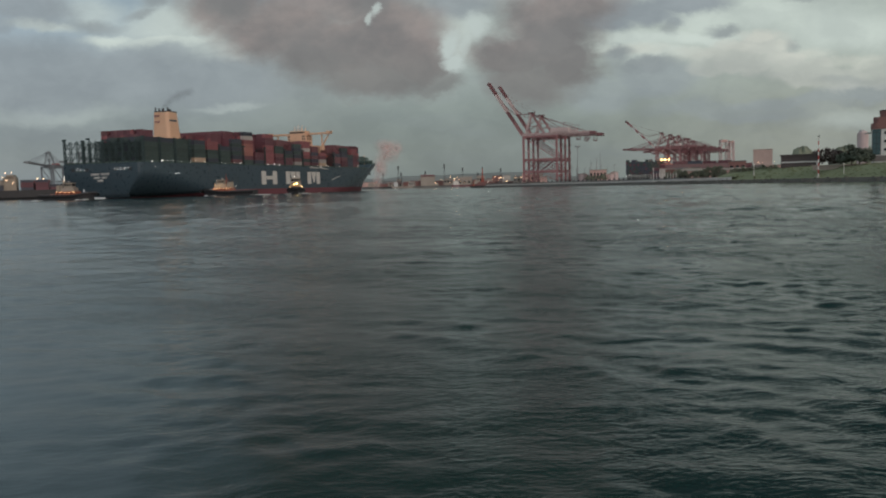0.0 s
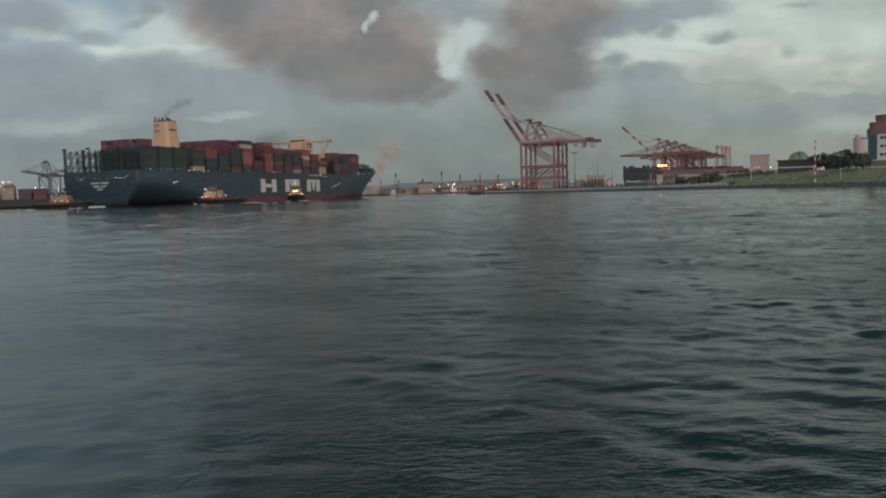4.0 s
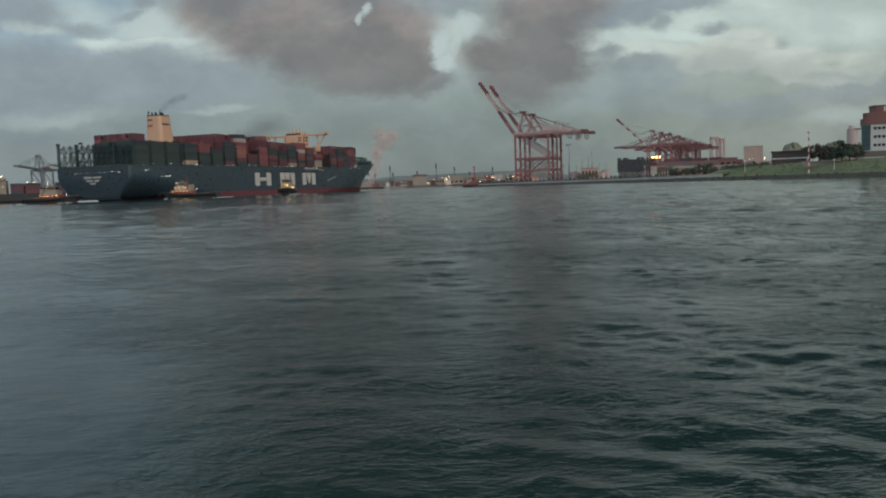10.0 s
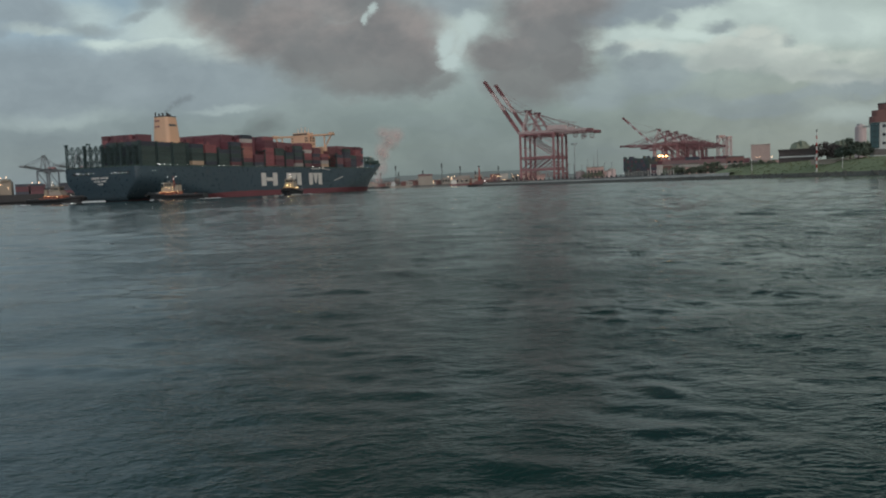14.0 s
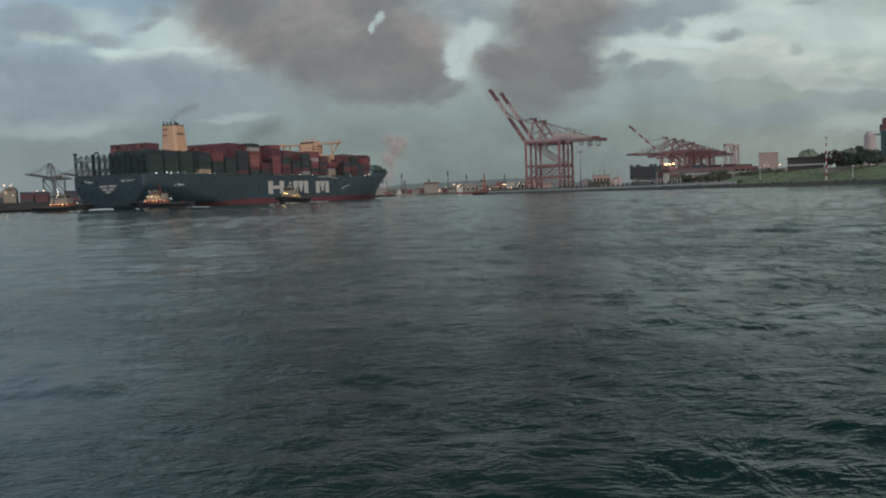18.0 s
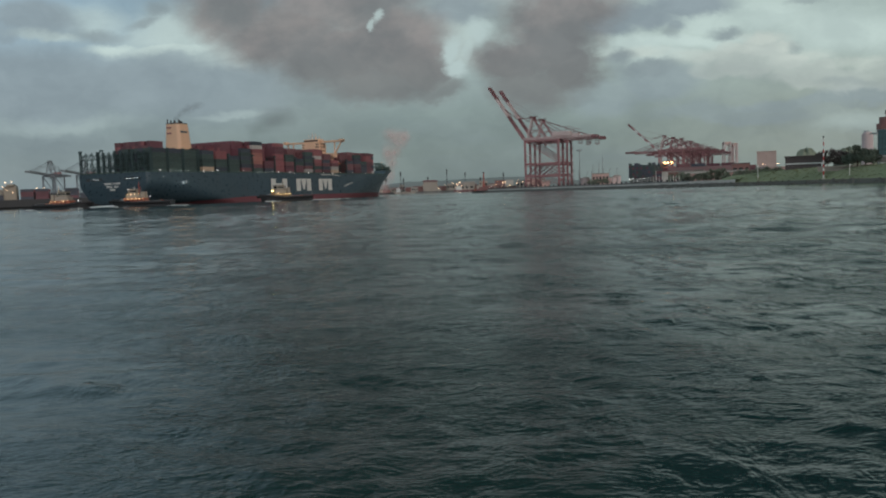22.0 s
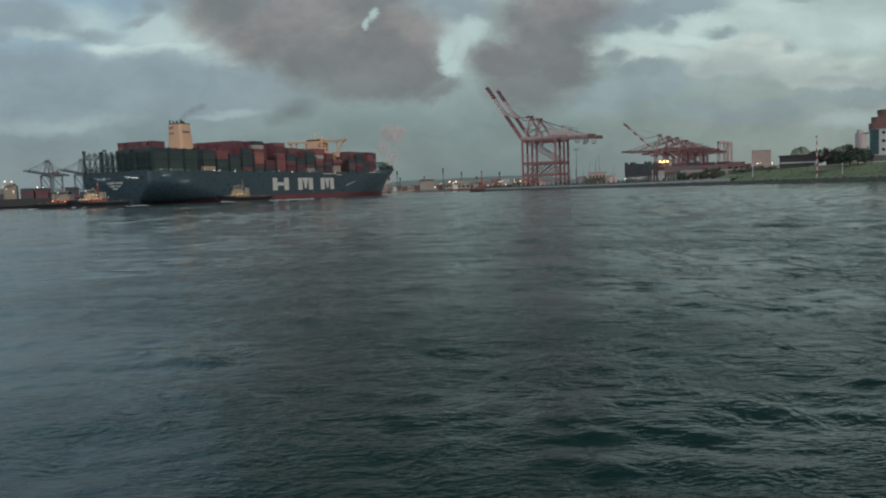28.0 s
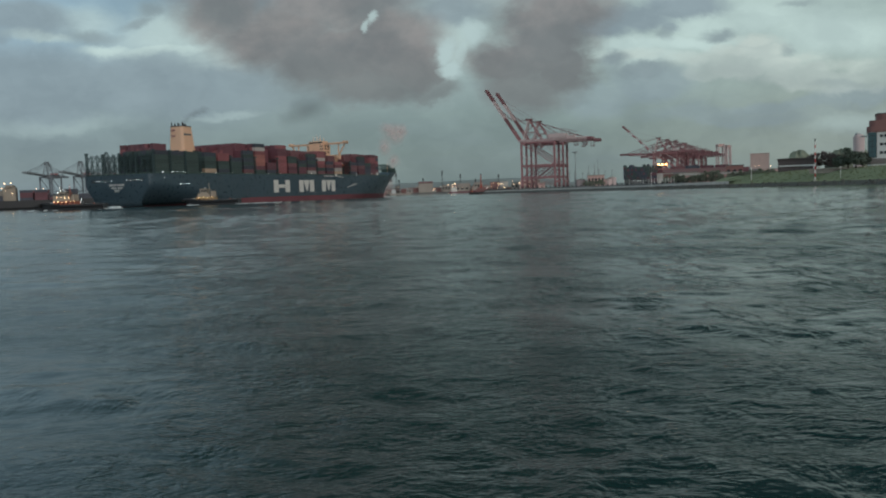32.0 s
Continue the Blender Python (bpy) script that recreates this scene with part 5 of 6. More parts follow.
# ---- buildings on the bank ----
def office_building():
    """Rounded brown-topped office block with teal glass and white window bays, on the bank."""
    x, y = 0.5415 * 362, 362.0
    b = thing("office_building", "brown and white office block with teal glass and stepped top", "office building", pose(x, y, 5.0, 0, 0, -29))
    W, D = 46.0, 30.0

    def ring(x0, x1, y0, y1, z, r):
        pts = []
        for cx, cy, a0 in ((x1 - r, y0 + r, -90), (x1 - r, y1 - r, 0), (x0 + r, y1 - r, 90), (x0 + r, y0 + r, 180)):
            for k in range(6):
                a = radians(a0 + k * 18)
                pts.append((cx + r * math.cos(a), cy + r * math.sin(a), z))
        return pts
    part("lower_wall", G().rings([ring(0, W, 0, D, -1, 2), ring(0, W, 0, D, 18.2, 2)]), M["panel"], b, "white panelled walls")
    part("upper_storey", G().rings([ring(-0.4, W, -0.4, D, 18.2, 3), ring(-0.4, W, -0.4, D, 20.8, 3)]), M["brick"], b, "brown-red upper storey")
    part("terrace_storey", G().rings([ring(0.6, W, 0.4, D, 20.8, 3), ring(0.6, W, 0.4, D, 23.6, 3)]), M["brick"], b)
    part("crown_storey", G().rings([ring(3.2, W, 1.5, D, 23.6, 4), ring(3.2, W, 1.5, D, 26.4, 4)]), M["brick"], b)
    # glass bays
    for x0, x1 in ((0.2, 3.8), (11.2, 18.0), (24, 31)):
        gb = part("glass_bay", G().box(x0, x1, -0.25, 0.35, 6.6, 18.0), M["teal"], b, "teal curtain glass")
        for k in range(5):
            part("mullion", G().box(x0, x1, -0.33, -0.24, 6.6 + k * 2.5, 6.78 + k * 2.5), M["glass"], gb)
        n = max(2, int((x1 - x0) / 1.8))
        for k in range(n + 1):
            xx = lerp(x0, x1 - 0.12, k / n)
            part("mullion", G().box(xx, xx + 0.12, -0.34, -0.24, 6.6, 18.0), M["glass"], gb)
    for z in (8.2, 12.0, 15.8):
        for x0 in (5.0, 6.7, 8.4, 19.0, 20.7, 22.4, 33.0, 35.0, 37.0):
            wn = part("window", G().box(x0, x0 + 1.3, -0.08, 0.2, z, z + 1.2), M["glass"], b)
            part("sill", G().box(x0 - 0.1, x0 + 1.4, -0.2, 0.1, z - 0.2, z - 0.02), M["panel"], wn)
    part("ground_storey_band", G().rings([ring(-0.15, W, -0.3, D, 3.6, 2), ring(-0.15, W, -0.3, D, 6.2, 2)]), M["roofdark"], b, "dark recessed band of windows")
    part("roof_terrace_glass", G().box(1.0, 18, 0.1, 0.5, 18.6, 20.2), M["teal"], b)
    part("roof_mark", G().box(9.0, 10.0, 1.25, 1.55, 24.0, 26.0), M["panel"], b)
    part("cornice", G().rings([ring(3.0, W, 1.3, D, 26.4, 4), ring(3.0, W, 1.3, D, 26.8, 4)]), M["roofdark"], b)
    part("side_canopy", G().box(-3.0, 0.2, 4, 9, 16.6, 17.0), M["steel"], b)


office_building()


def long_house(name, label, category, u0, u1, dist, z0, z1, wall, roof, roof_h=0.0, depth=14.0, windows=0, turn=0.0):
    x0, x1 = u0 * dist, u1 * dist
    b = thing(name, label, category, pose(x0, dist, 0, 0, 0, turn - math.degrees(math.atan(u0))))
    W = (x1 - x0) / math.sqrt(1 + u0 * u0)
    part("wall", G().box(0, W, 0, depth, z0 - 1.0, z1), M[wall], b)
    if roof_h:
        part("roof", G().rings([[(-0.6, -0.8, z1), (-0.6, depth / 2, z1 + roof_h), (-0.6, depth + 0.8, z1), (-0.6, depth / 2, z1 - 0.1)], [(W + 0.6, -0.8, z1), (W + 0.6, depth / 2, z1 + roof_h), (W + 0.6, depth + 0.8, z1), (W + 0.6, depth / 2, z1 - 0.1)]]), M[roof], b)
    else:
        part("roof", G().box(-0.4, W + 0.4, -0.5, depth + 0.5, z1, z1 + 0.6), M[roof], b)
    for k in range(windows):
        x = W * (k + 0.5) / windows
        part("window", G().box(x - W / windows * 0.28, x + W / windows * 0.28, -0.12, 0.1, lerp(z0, z1, 0.35), lerp(z0, z1, 0.75)), M["glass"], b)
    return b


long_house("low_building", "long low building with dark roof and pale fascia behind the bank", "building", 0.428, 0.476, 396, 6.0, 13.0, "umber", "umber", 0, 16)
low = bpy.data.objects["low_building"]
part("fascia", G().box(0.3, 16.6, -0.7, -0.1, 9.5, 10.1).box(16.0, 16.6, -0.7, -0.1, 6.0, 9.5), M["panel"], low, "pale fascia round the entrance")
part("wall_panel", G().box(0.5, 15.8, -0.45, -0.1, 6.0, 9.2), M["umber"], low, "dark lower wall")
long_house("terrace_wall", "long grey parapet along the top of the bank", "wall", 0.468, 0.545, 355, 6.3, 6.9, "plaster", "plaster", 0, 0.5)
long_house("warehouse", "long red-brown roofed warehouse at the terminal", "warehouse", 0.283, 0.378, 640, 3.5, 11.5, "plaster", "roofred", 3.8, 40, 14)
long_house("warehouse", "second red-roofed warehouse with grey-beige walls", "warehouse", 0.304, 0.382, 560, 3.5, 8.6, "pink", "plaster", 1.6, 24, 11)
long_house("brick_shed", "dark brown-red shed beside the warehouses", "shed", 0.362, 0.384, 590, 3.5, 15.0, "brick", "roofdark", 0, 20, 3)
long_house("pink_tower_block", "pale pink windowless block far behind the terminal", "building", 0.393, 0.417, 900, 3.5, 34.0, "render", "render", 0, 30)
long_house("pink_annex", "lower pale pink hall beside the block", "building", 0.380, 0.432, 880, 3.5, 16.0, "pink", "plaster", 0, 20, 8)
long_house("terminal_office", "pale pink terminal office with antennas", "building", 0.187, 0.208, 760, 3.5, 13.8, "pink", "plaster", 0, 16, 5)
for u, dist, top in ((0.190, 765, 20.0), (0.1975, 765, 22.0), (0.202, 765, 27.5), (0.172, 770, 15.0)):
    p = thing("antenna_mast", "thin steel antenna mast on the terminal", "antenna", pose(u * dist, dist + 6, 3.5), "antennas")
    part("mast", G().tube((0, 0, 0), (0, 0, top), 0.28, 0.16).beam((-1.2, 0, top * 0.85), (1.2, 0, top * 0.85), 0.2), M["steel"], p)

rr = random.Random(77)
for i in range(9):
    u = 0.158 + 0.0075 * i + rr.uniform(-0.002, 0.002)
    p = thing("lamp_post", "slim grey lamp post on the terminal", "lamp post", pose(u * 790, 790, 3.5), "terminal lamp posts")
    top = rr.uniform(8, 17)
    part("pole", G().tube((0, 0, 0), (0, 0, top), 0.28, 0.18), M["steel"], p)
    part("lamp_arm", G().beam((0, 0, top - 0.2), (2.2, 0, top + 0.2), 0.28), M["steel"], p)
for u, r, h in ((0.1785, 4.5, 7.0), (0.211, 5.5, 6.0), (0.218, 4.0, 8.0)):
    p = thing("storage_tank", "squat pale cylindrical storage tank on the terminal", "storage tank", pose(u * 775, 775, 3.5), "storage tanks")
    part("shell", G().tube((0, 0, 0), (0, 0, h), r, seg=20), M["cranewhite"], p)
    part("roof", G().tube((0, 0, h), (0, 0, h + 1.0), r, r * 0.3, seg=20), M["plaster"], p)
    part("ladder", G().beam((0, -r - 0.2, 0), (0, -r - 0.2, h), 0.3), M["steel"], p)
for i in range(16):
    u = lerp(0.276, 0.400, i / 16) + rr.uniform(-0.002, 0.002)
    dist = rr.uniform(545, 620)
    wd, h = rr.uniform(5, 13), rr.uniform(3.5, 8.5)
    long_house("terminal_shed", "small shed beside the terminal road", "shed", u, u + wd / dist, dist, 3.5, 3.5 + h, rr.choice(["plaster", "pink", "panel", "brick", "concrete"]), rr.choice(["roofdark", "roofred", "plaster"]), rr.choice([0, 1.5]), 8, rr.choice([0, 2, 3]))
for i in range(18):
    u = lerp(0.236, 0.296, i / 17)
    dist = 530 - 2.0 * i
    p = thing("fence_post", "slim pale post of the quay fence", "post", pose(u * dist, dist, 3.4), "fence posts")
    part("pole", G().tube((0, 0, 0), (0, 0, rr.uniform(3.0, 3.8)), 0.20, 0.15), M["white"], p)

# silo-like block with a gallery next to the office building
s = thing("storage_tower", "pale storage tower with a side gallery", "tower", pose(0.5305 * 760, 760, 3.5))
part("tower", G().rings([[(5.0 * math.cos(a), 5.0 * math.sin(a), z) for a in np.linspace(0, 2 * math.pi, 21)[:-1]] for z in (0, 39.0)]), M["cranewhite"], s)
part("tower_cap", G().tube((0, 0, 39), (0, 0, 40.5), 4.2, 3.6, seg=16), M["cranewhite"], s)
part("gallery", G().box(4, 18, -0.8, 0.8, 38.0, 39.0), M["steel"], s)
part("tower_mark", G().box(-1, 3.0, -5.2, -4.2, 24, 25.2), M["steel"], s)
part("roof_house", G().box(-2.5, 0.5, -2, 2, 40.4, 42.0), M["steel"], s)

# lamp mast on the quay and street lamps
p = thing("high_mast_lamp", "tall steel floodlight mast on the quay", "lamp mast", pose(0.172 * 775, 775, 3.5))
part("pole", G().tube((0, 0, 0), (0, 0, 34), 0.42, 0.25), M["steel"], p)
part("lamp_ring", G().tube((0, 0, 33.4), (0, 0, 34.4), 3.0, 2.6, seg=10), M["steel"], p)
for u, dist, z, r in ((0.400, 620, 14.6, 0.26), (0.419, 615, 14.6, 0.34), (0.404, 640, 15.4, 0.16), (0.372, 520, 7.5, 0.2)):
    p = thing("street_lamp", "sodium street lamp glowing orange behind the bank", "street lamp", pose(u * dist, dist, 3.5), "street lamps")
    part("pole", G().tube((0, 0, 0), (0, 0, z - 3.7), 0.16, 0.1), M["steel"], p)
    part("lamp_head", G().ball((0, 0, z - 3.5), r, 8, 5), M["sodium"], p)
# fence posts and bollards along the quay edge
for k in range(46):
    s = lerp(30.2, 49.5, k / 45)
    i, f = int(s), s % 1
    (x0, y0, _), (x1, y1, _) = line[i], line[i + 1]
    d = Vector((x1 - x0, y1 - y0)).normalized()
    x, y = lerp(x0, x1, f) + d.y * 8.2, lerp(y0, y1, f) - d.x * 8.2
    b = solid("bollard", G().tube((0, 0, 0), (0, 0, 0.9), 0.5, 0.42, seg=8).tube((0, 0, 0.9), (0, 0, 1.3), 0.7, 0.6, seg=8), M["black"], "squat black mooring bollard on the quay", "bollard", pose(x, y, 3.38), "bollards")


# container yard behind the far cranes, and two pale towers beyond it
def box_stack(x, y, n, tiers, seed):
    rr = random.Random(seed)
    st = thing("container_stack", "stack of dull red and dark shipping containers in the yard", "container stack", pose(x, y, 3.55, 0, 0, 66), "yard stacks")
    for k in range(n):
        for q in range(tiers - rr.randint(0, 1)):
            part("container", BOX_MESH[rr.choice([MAROON, REDBROWN, MAROON, NAVY, GREEN])], None, st, m=pose(0, k * 12.6, q * 2.8))


BOX_MESH = [container_mesh(12.19, "container", BOXES[i]) for i in range(8)]
for i in range(11):
    u = lerp(0.300, 0.392, i / 10)
    box_stack(u * (760 + 10 * (i % 3)), 760 + 10 * (i % 3), 2, 5 + i % 2, i)
for u, wd, top in ((0.3555, 9.0, 60.0), (0.3655, 5.5, 58.0)):
    t = thing("pale_tower", "pale steel elevator tower far behind the terminal", "tower", pose(u * 1250, 1250, 3.5), "pale towers")
    g = G()
    for a, b in ((-1, -1), (1, -1), (1, 1), (-1, 1)):
        g.beam((a * wd / 2 * 1.25, b * wd / 2, 0), (a * wd / 2, b * wd / 2, top), 1.6)
    for k in range(6):
        z0, z1 = top * k / 6, top * (k + 1) / 6
        g.beam((-wd / 2, -wd / 2, z0), (wd / 2, -wd / 2, z1), 0.9)
    part("tower_frame", g, M["cranewhite"], t)
    part("tower_head", G().box(-wd * 0.65, wd * 0.65, -wd / 2, wd / 2, top - 4, top), M["pink"], t)


# ---- berthed ships ----
def berthed_ship(label, m, length, beam, free, tiers, hullm, colours, house_at, seed, lit=(), house_h=9.5, housem="cranewhite"):
    rng = random.Random(seed)
    sh = thing("berthed_ship", label, "cargo ship", m)
    rows = []
    for i in range(21):
        t = i / 20
        wv = beam / 2 * (1 - max(0, (t - 0.8) / 0.2) ** 2.2) * (0.8 + 0.2 * sstep(0, 0.12, t)) + 0.05
        y, zt = t * length, free + 2.5 * sstep(0.85, 0.95, t)
        rows.append([(-wv * 0.85, y, -2), (-wv, y, 2), (-wv, y, zt), (wv, y, zt), (wv, y, 2), (wv * 0.85, y, -2)])
    part("hull", G().rings(rows), M[hullm], sh)
    n = int(length * 0.78 / 14)
    for k in range(n):
        y = 6 + k * 14
        if abs(y + 6 - house_at) < 12:
            continue
        t = tiers - rng.randint(0, 2)
        bay = part("container_bay", G().box(-beam / 2 + 3.5, beam / 2 - 3.5, y + 0.2, y + 12, free, free + 2.6 * max(1, t - 1)), BOXES[colours[0]], sh)
        if k == 0:      # box ends over the stern
            for r in range(1, int((beam - 4.4) / 2.5)):
                for q in range(max(1, t - rng.randint(0, 1))):
                    part("container", BOX_MESH[rng.choice(colours)], None, bay, m=pose(beam / 2 - 2.2 - r * 2.5, y - 0.3, free + q * 2.62))
        for side in (-1, 1):
            for q in range(t):
                part("container", BOX_MESH[rng.choice(colours)], None, bay, m=pose(side * (beam / 2 - 2.2), y, free + q * 2.62))
    hs = part("deckhouse", G().box(-beam * 0.36, beam * 0.36, house_at - 6, house_at + 6, free, free + house_h).box(-beam * 0.46, beam * 0.46, house_at - 3, house_at + 4, free + house_h, free + house_h + 2.2), M[housem], sh)
    part("funnel", G().box(-3, 3, house_at - 12, house_at - 7, free, free + 11.0, 0.4, 0.6), M["plaster"], sh)
    for zz in (4, 8, 12):
        part("window_row", G().box(-beam * 0.34, beam * 0.34, house_at - 6.15, house_at - 5.9, free + zz, free + zz + 1.1), M["glass"], hs) if zz < 10 else None
    for p in lit:
        part("deck_lamp", G().ball(p[:3], p[3], 6, 4), M["sodium" if len(p) < 5 else p[4]], sh)
    return sh


berthed_ship("dark container ship with red boxes at the opposite quay", quay_pose(-500, 815, 0, -68), 190, 28, 9.5, 4, "black", [MAROON, NAVY, NAVY, MAROON], 52, 3,
             [(x, y, z, r, "sodium") for x, y, z, r in ((12.6, 48.5, 27.6, 0.55), (12.6, 54.5, 27.6, 0.5), (13.0, 78, 21.0, 0.5), (13.0, 84, 21.0, 0.45), (10.2, 49, 20, 0.4), (10.2, 55, 17, 0.4), (10.2, 45.5, 23, 0.4))], 14.0, "tugcream")
berthed_ship("loaded container ship under the far red cranes", quay_pose(250, 1010, 0, -24), 230, 34, 11, 7, "black", [GREEN, NAVY, GREEN, NAVY, MAROON, GREEN, NAVY], 150, 8,
             [(-14 + 3.1 * k, -0.1, 9.6 + 0.5 * (k % 2), 0.2, "lamp") for k in range(9)] + [(-10 + 6.0 * k, -0.1, 7.6, 0.16, "lamp") for k in range(4)] + [(-17.0, 12 + 9 * k, 9 + 1.2 * (k % 2), 0.22, "lamp") for k in range(9)])
g = G()
g.v = [(-2600, 860, 3), (-560, 900, 3), (-520, 985, 3), (-330, 1060, 3), (-330, 1500, 3), (-2600, 1600, 3), (-2600, 860, -2), (-560, 900, -2), (-520, 985, -2), (-330, 1060, -2), (-330, 1500, -2), (-2600, 1600, -2)]
g.f = [(0, 1, 2, 3, 4, 5)] + [(i, (i + 1) % 6, 6 + (i + 1) % 6, 6 + i) for i in range(6)]
solid("opposite_quay", g, M["concrete"], "concrete quay on the opposite side of the harbour", "quay", kind="structure")


# ---- far shore ----
g = G()
g.box(-2600, 900, 2020, 2600, -2, 4.5)
solid("far_shore", g, M["asphalt"], "low far shore of the harbour", "shore", kind="structure")
rows = []
rng = random.Random(9)
for i in range(61):
    x = lerp(-1500, 2400, i / 60)
    base = 24 * math.exp(-((x - 110) / 260) ** 2) + 17 * math.exp(-((x - 330) / 190) ** 2) + 18 * math.exp(-((x + 260) / 260) ** 2)
    h = 14 + base + 5 * noise.noise((x * 0.012, 3, 0)) + 3 * noise.noise((x * 0.05, 7, 0))
    rows.append([(x, 2680, 0), (x, 2760, h * 0.6), (x, 2850, h), (x, 3100, h * 0.7), (x, 3400, 0)])
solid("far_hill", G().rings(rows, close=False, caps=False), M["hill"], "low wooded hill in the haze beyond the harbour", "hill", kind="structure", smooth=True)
for u, dist, z, wd in ((0.455, 1500, 52, 27), (0.508, 1400, 48, 27), (0.532, 1400, 46, 30)):
    gg = G()
    rr = []
    for k in range(7):
        t = k / 6
        r = wd * math.cos(t * math.pi / 2) ** 0.7 + 0.3
        rr.append([(r * math.cos(a) * (1 + 0.12 * math.sin(3 * a + k) + 0.10 * math.sin(7 * a + 2.3 * k)), r * math.sin(a) * 0.8, z * math.sin(t * math.pi / 2) * (1 + 0.07 * math.sin(5 * a + 1.7 * k) + 0.05 * math.sin(9 * a + 0.7 * k))) for a in np.linspace(0, 6.283, 41)[:-1]])
    solid("wooded_mound", gg.rings(rr), M["leafpale"], "rounded wooded mound behind the bank", "hill", pose(u * dist, dist, 3.0), kind="structure", smooth=True)
for i in range(58):
    u = lerp(-0.105, 0.12, (i + rng.random() * 0.7) / 58)
    dist = rng.uniform(2060, 2300)
    wd, h = rng.uniform(10, 38), rng.choice([rng.uniform(5, 13), rng.uniform(9, 24)])
    long_house("harbour_building", "small hazy harbour building on the far shore", "building", u, u + wd / dist, dist, 4.5, 4.5 + h, rng.choice(["plaster", "pink", "concrete", "plaster", "brick"]), rng.choice(["roofdark", "roofred", "plaster"]), rng.choice([0, 0, 3.0]), 20, rng.choice([0, 0, 3, 5]))
long_house("harbour_hall", "pale pink hall on the far shore", "building", -0.026, -0.008, 2055, 4.5, 28, "plaster", "roofred", 5, 30, 0)
for u, z in ((-0.054, 52), (-0.0505, 34), (0.004, 54), (0.027, 44), (-0.073, 34), (0.075, 40), (0.046, 30), (-0.02, 36)):
    dist = 2120
    p = thing("lattice_tower", "slim dark lattice tower on the far shore", "tower", pose(u * dist, dist, 4.5), "lattice towers")
    gg = G()
    for a, b in ((-1, -1), (1, -1), (1, 1), (-1, 1)):
        gg.beam((a * 2.2, b * 2.2, 0), (a * 0.5, b * 0.5, z), 0.5)
    for k in range(8):
        t0, t1 = k / 8, (k + 1) / 8
        gg.beam((-lerp(2.2, .5, t0), -2, z * t0), (lerp(2.2, .5, t1), -1, z * t1), 0.4)
    part("tower_frame", gg, M["black"], p)
    part("tower_head", G().box(-1.6, 1.6, -1.6, 1.6, z * 0.82, z + 2), M["black"], p)
for i in range(20):
    u = rng.choice([rng.uniform(-0.03, 0.11), rng.uniform(0.01, 0.03), rng.uniform(0.065, 0.105)])
    dist = 2040
    p = thing("quay_lamp", "small orange quay lamp on the far shore", "lamp", pose(u * dist, dist, 4.5), "far quay lamps")
    z = rng.uniform(5, 20)
    part("pole", G().tube((0, 0, 0), (0, 0, z), 0.2, 0.15), M["steel"], p)
    part("lamp_head", G().ball((0, 0, z), rng.choice([0.45, 0.6, 1.0]), 6, 4), M["sodium"], p)


def small_ship(label, m, hullc, housec, length=60):
    b = thing("moored_ship", label, "ship", m, "moored ships")
    part("hull", G().box(-length / 2, length / 2, -5, 5, -1, 4, 0, -0.3).box(length * 0.36, length / 2 + 2, -4, 4, 4, 6, 0.5, 0.3), M[hullc], b)
    part("deckhouse", G().box(-length * 0.42, -length * 0.22, -4, 4, 4, 12, 0.3, 0.3).box(-length * 0.40, -length * 0.25, -4.4, 4.4, 12, 14.5), M[housec], b)
    part("mast", G().tube((0, 0, 4), (0, 0, 19), 0.4, 0.2).tube((-length * .3, 0, 14), (-length * .3, 0, 22), 0.3, 0.15), M["steel"], b)


small_ship("small grey-hulled ship moored by the far shore", pose(-0.049 * 1900, 1900, 0), "plaster", "panel", 50)
small_ship("dark freighter moored by the far shore", pose(-0.075 * 1950, 1950, 0), "black", "plaster", 80)
small_ship("dark freighter with pale house by the far shore", pose(-0.10 * 1950, 1950, 0), "hull", "white", 70)
small_ship("red-hulled freighter moored by the far shore", pose(0.03 * 1980, 1980, 0), "boot", "white", 70)

# red workboat with a tower at the head of the quay
b = thing("work_barge", "red work barge with a tall red tower at the quay head", "barge", pose(0.0525 * 712, 712, 0))
part("hull", G().box(-11, 11, -4, 4, -0.8, 2.0, -0.6, -0.2), M["black"], b)
part("deckhouse", G().box(-5, 6, -3, 3, 2.0, 5.2, 0.3, 0.2), M["roofred"], b)
part("tower", G().box(-1.6, 0.8, -1.4, 1.4, 5.2, 9.0, 0.3, 0.3).box(-0.9, 0.1, -0.7, 0.7, 9.0, 17.5, 0.1, 0.1), M["tugred"], b)
for z in (10.5, 12.6, 14.7):
    part("tower_stage", G().box(-1.3, 0.5, -1.0, 1.0, z, z + 0.3), M["tugred"], b)
for x in (-8.5, 8.0):
    part("derrick", G().beam((x, 0, 2), (x + 1.5, 0, 9), 0.3).box(x - 0.8, x + 0.8, -0.8, 0.8, 2, 3.4), M["orange"], b)
part("tower_head", G().box(-1.1, 0.3, -0.9, 0.9, 17.5, 18.4), M["black"], b)
part("deck_lamp", G().ball((4.6, -3.4, 5.0), 0.25, 6, 4), M["lamp"], b)
for u, z, r in ((0.0755, 8.5, 0.32), (0.0785, 8.6, 0.32), (0.0735, 8.2, 0.2), (0.0935, 8.0, 0.32), (0.1005, 8.6, 0.4)):
    dist = 735.0 if u < 0.09 else 760.0
    p = thing("quay_floodlight", "warm floodlight on a short post along the quay", "floodlight", pose(u * dist, dist, 3.0), "quay floodlights")
    part("post", G().tube((0, 0, 0), (0, 0, z - 3), 0.15), M["steel"], p)
    part("lamp_head", G().ball((0, -0.2, z - 2.9), r, 8, 5), M["sodium"], p)


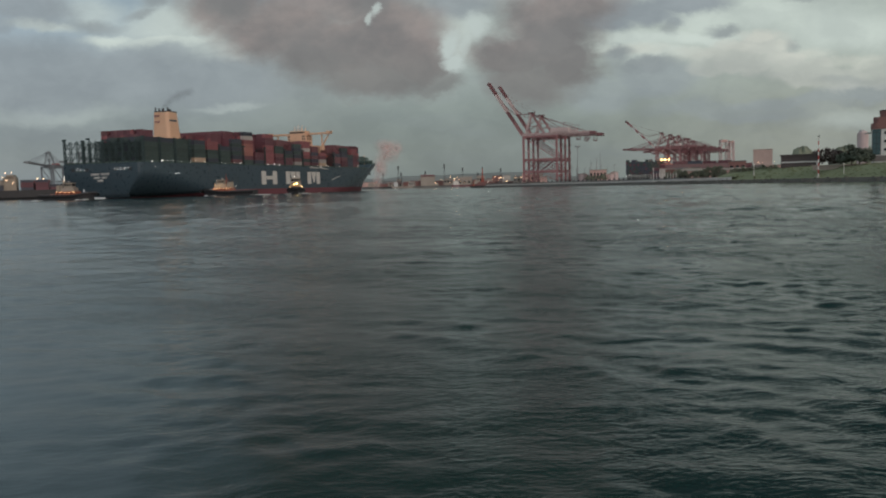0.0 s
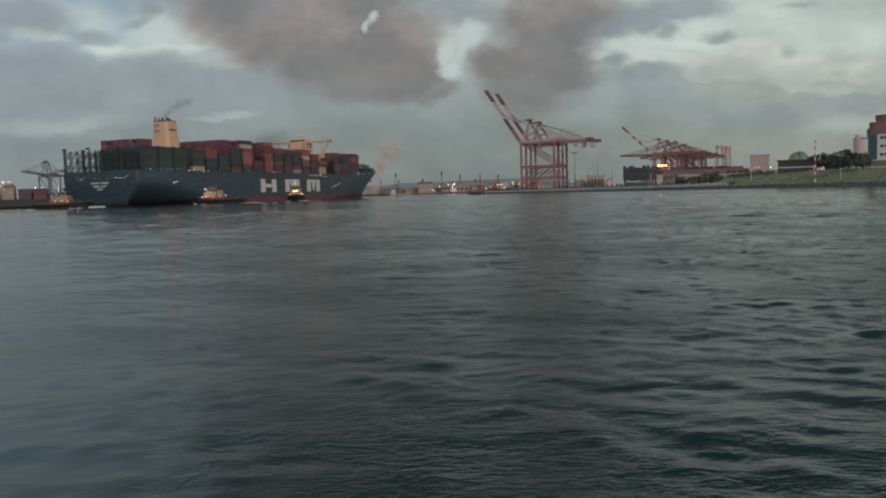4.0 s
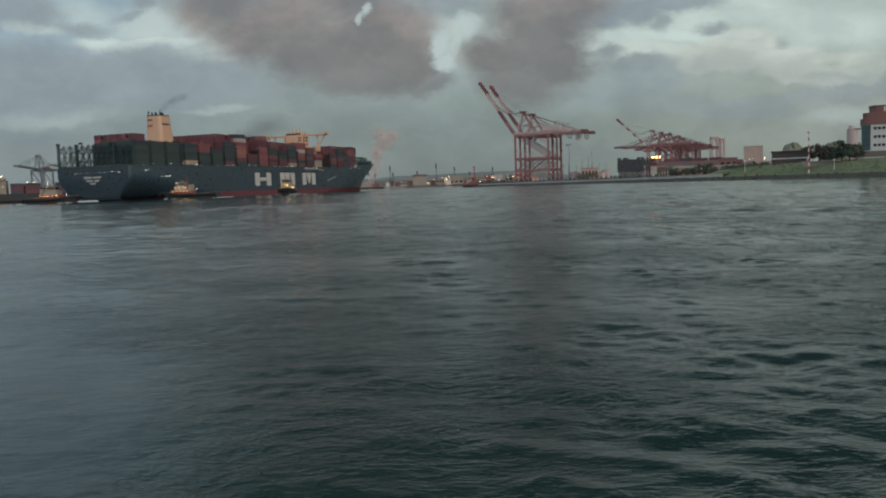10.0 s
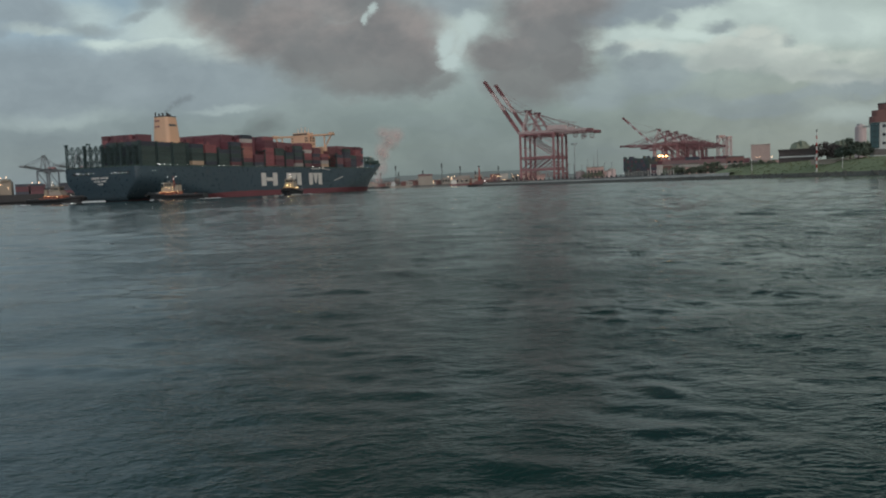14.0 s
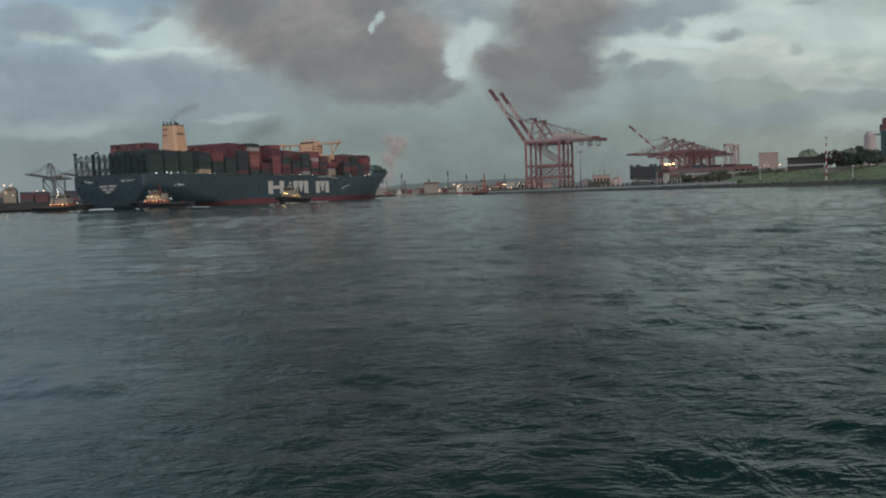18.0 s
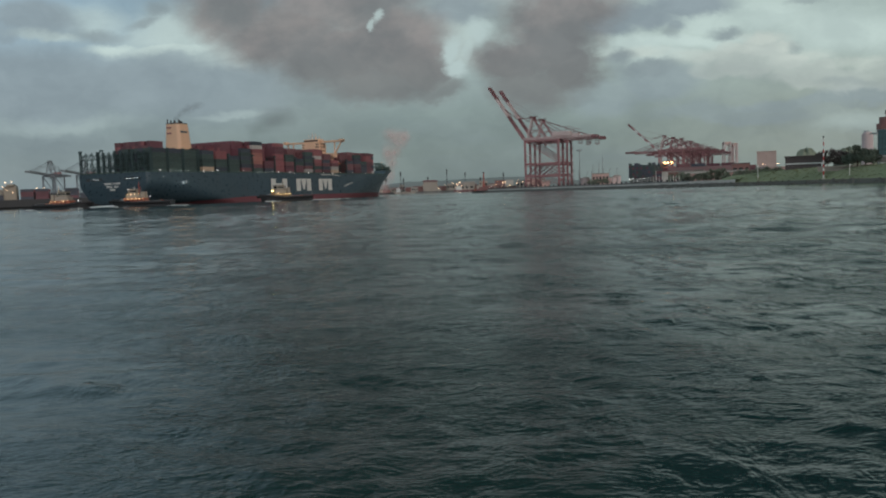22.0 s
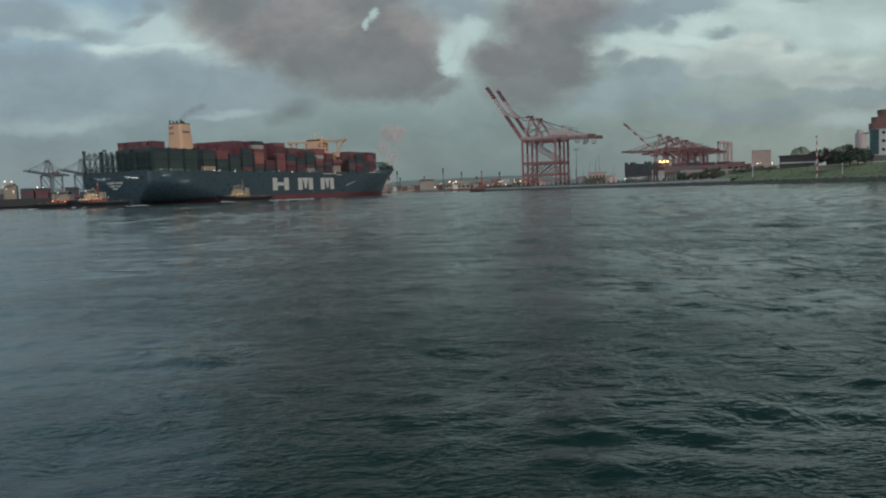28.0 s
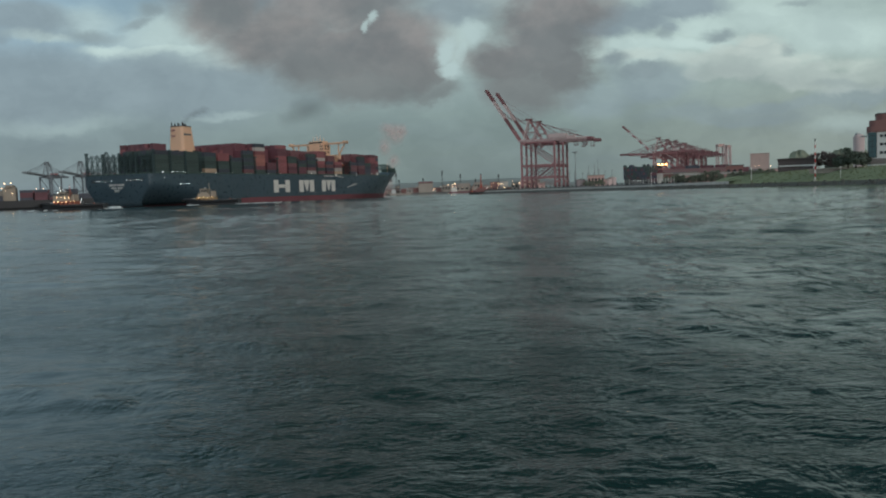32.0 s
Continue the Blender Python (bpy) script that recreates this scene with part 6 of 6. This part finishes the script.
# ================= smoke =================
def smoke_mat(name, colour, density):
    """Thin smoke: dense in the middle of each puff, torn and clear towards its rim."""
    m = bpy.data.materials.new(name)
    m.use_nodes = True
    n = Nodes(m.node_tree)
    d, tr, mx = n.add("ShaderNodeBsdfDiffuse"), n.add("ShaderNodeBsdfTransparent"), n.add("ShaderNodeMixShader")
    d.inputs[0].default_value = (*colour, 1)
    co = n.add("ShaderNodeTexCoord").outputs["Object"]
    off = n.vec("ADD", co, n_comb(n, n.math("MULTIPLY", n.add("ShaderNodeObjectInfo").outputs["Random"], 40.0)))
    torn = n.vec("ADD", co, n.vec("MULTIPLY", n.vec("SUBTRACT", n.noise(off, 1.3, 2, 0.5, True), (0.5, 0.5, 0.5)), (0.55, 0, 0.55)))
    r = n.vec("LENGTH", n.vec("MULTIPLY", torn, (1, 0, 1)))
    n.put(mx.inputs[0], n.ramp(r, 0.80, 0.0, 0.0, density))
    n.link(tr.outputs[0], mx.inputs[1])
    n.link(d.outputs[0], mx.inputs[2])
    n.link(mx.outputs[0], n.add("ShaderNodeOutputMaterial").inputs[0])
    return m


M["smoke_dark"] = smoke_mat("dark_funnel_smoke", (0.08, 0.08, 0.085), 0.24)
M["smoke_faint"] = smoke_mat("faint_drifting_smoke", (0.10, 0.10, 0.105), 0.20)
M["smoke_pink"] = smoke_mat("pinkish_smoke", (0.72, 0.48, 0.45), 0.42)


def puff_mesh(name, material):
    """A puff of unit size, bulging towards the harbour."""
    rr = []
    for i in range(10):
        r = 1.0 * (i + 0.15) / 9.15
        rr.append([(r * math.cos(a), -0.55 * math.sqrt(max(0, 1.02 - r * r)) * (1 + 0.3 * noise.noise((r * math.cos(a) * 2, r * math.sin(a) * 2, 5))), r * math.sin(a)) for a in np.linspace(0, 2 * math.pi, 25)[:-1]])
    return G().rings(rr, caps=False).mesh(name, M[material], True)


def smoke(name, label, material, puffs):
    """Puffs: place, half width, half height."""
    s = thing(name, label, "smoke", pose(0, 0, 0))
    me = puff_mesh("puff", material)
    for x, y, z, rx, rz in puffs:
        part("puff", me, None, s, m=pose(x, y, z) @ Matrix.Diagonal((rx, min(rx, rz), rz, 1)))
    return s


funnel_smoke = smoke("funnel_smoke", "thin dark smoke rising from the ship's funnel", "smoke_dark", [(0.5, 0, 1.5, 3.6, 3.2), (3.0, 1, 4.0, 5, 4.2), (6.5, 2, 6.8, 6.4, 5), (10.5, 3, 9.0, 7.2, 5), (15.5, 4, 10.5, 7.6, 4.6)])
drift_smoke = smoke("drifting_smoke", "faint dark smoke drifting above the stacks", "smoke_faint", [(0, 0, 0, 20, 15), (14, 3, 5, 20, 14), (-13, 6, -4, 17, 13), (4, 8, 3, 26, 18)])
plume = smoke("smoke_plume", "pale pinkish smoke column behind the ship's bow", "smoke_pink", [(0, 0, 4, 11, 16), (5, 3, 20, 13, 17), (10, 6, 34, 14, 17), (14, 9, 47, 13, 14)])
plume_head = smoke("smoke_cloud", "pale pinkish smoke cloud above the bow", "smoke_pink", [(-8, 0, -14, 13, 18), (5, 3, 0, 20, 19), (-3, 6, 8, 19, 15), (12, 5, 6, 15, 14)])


# ================= moving things =================
def motions():
    # waves run before the breeze
    walk(water, [(0, pose(0, 0, 0)), (16, pose(-4.0, -13.0, 0)), (32, pose(-8.0, -26.0, 0))])
    # ship: position of the transom and heading
    walk(ship, [(t, pose(x, y, 0, 0, 0, -h)) for t, x, y, h in (
        (0, -205.9, 480.2, 19.03), (2, -206.8, 483.4, 19.40), (3.5, -207.6, 485.4, 19.68), (6, -208.4, 488.8, 20.13), (8, -209.5, 490.9, 20.46), (10, -210.4, 493.1, 20.79),
        (12, -210.7, 496.3, 21.07), (14, -210.8, 500.6, 21.24), (16.5, -210.9, 506.3, 21.41), (18, -210.7, 509.5, 21.56), (20, -210.5, 512.5, 21.87), (22, -211.0, 514.0, 22.25),
        (24, -211.7, 514.8, 22.70), (25.5, -212.3, 515.6, 23.01), (28, -212.9, 518.2, 23.44), (30, -213.2, 520.8, 23.77), (32, -213.8, 523.5, 24.10))])
    walk(tug_a, [(t, pose(x, y, 0, 0, 0, r)) for t, x, y, r in (
        (0, -213.6, 455, -88), (6, -217.0, 455, -90), (9, -217.6, 455, -91), (13, -217.0, 455, -92), (19, -213.3, 455, -90), (25.5, -216.6, 455, -88), (32, -216.0, 455, -86))])
    walk(tug_b, [(t, pose(x, y, 0, 0, 0, r)) for t, x, y, r in (
        (0, -131.2, 490.0, 84), (3.5, -134.2, 483.4, 85), (7, -138.4, 476.9, 86), (11, -146.5, 469.4, 87), (14.5, -151.9, 462.8, 88), (18, -157.4, 456.2, 90),
        (22, -167.5, 448.8, 91), (25.5, -180.9, 442.2, 92), (28, -188.3, 437.5, 93), (32, -200.0, 430.0, 94))])
    walk(tug_c, [(t, pose(x, y, 0, 0, 0, r)) for t, x, y, r in (
        (0, -92.6, 506, 186), (6, -91.2, 506, 187), (10, -93.1, 506, 184), (14.5, -92.1, 504, 178), (17, -92.3, 502, 168), (19, -93.3, 500, 160), (20, -94.3, 499, 152), (21, -95.5, 498, 140),
        (23, -99.3, 496, 114), (25.5, -109.7, 493, 101), (28, -121.2, 490, 94), (30, -131.4, 488, 91), (32, -140.6, 486, 90))])
    walk(funnel_smoke, [(t, pose(x, y, 59.0)) for t, x, y in ((0, -183.5, 536), (8, -185.2, 549), (16, -186.5, 563), (24, -187.6, 576), (32, -188.5, 590))])
    walk(drift_smoke, [(t, pose(x, 660, z)) for t, x, z in ((0, -146, 34), (6, -142, 50), (10, -140, 53), (17, -147, 56), (23, -136, 64), (28, -124, 69), (32, -111, 72))])
    walk(plume, [(t, pose(x, 960, z)) for t, x, z in ((0, -78, 4), (9, -76, 6), (17, -72, 6), (24, -70, 2), (32, -69, -4))])
    walk(plume_head, [(t, pose(x, 965, z)) for t, x, z in ((0, -66, 44), (9, -60, 58), (17, -60, 60), (23, -57, 65), (28, -60, 69), (32, -57, 73))])


motions()
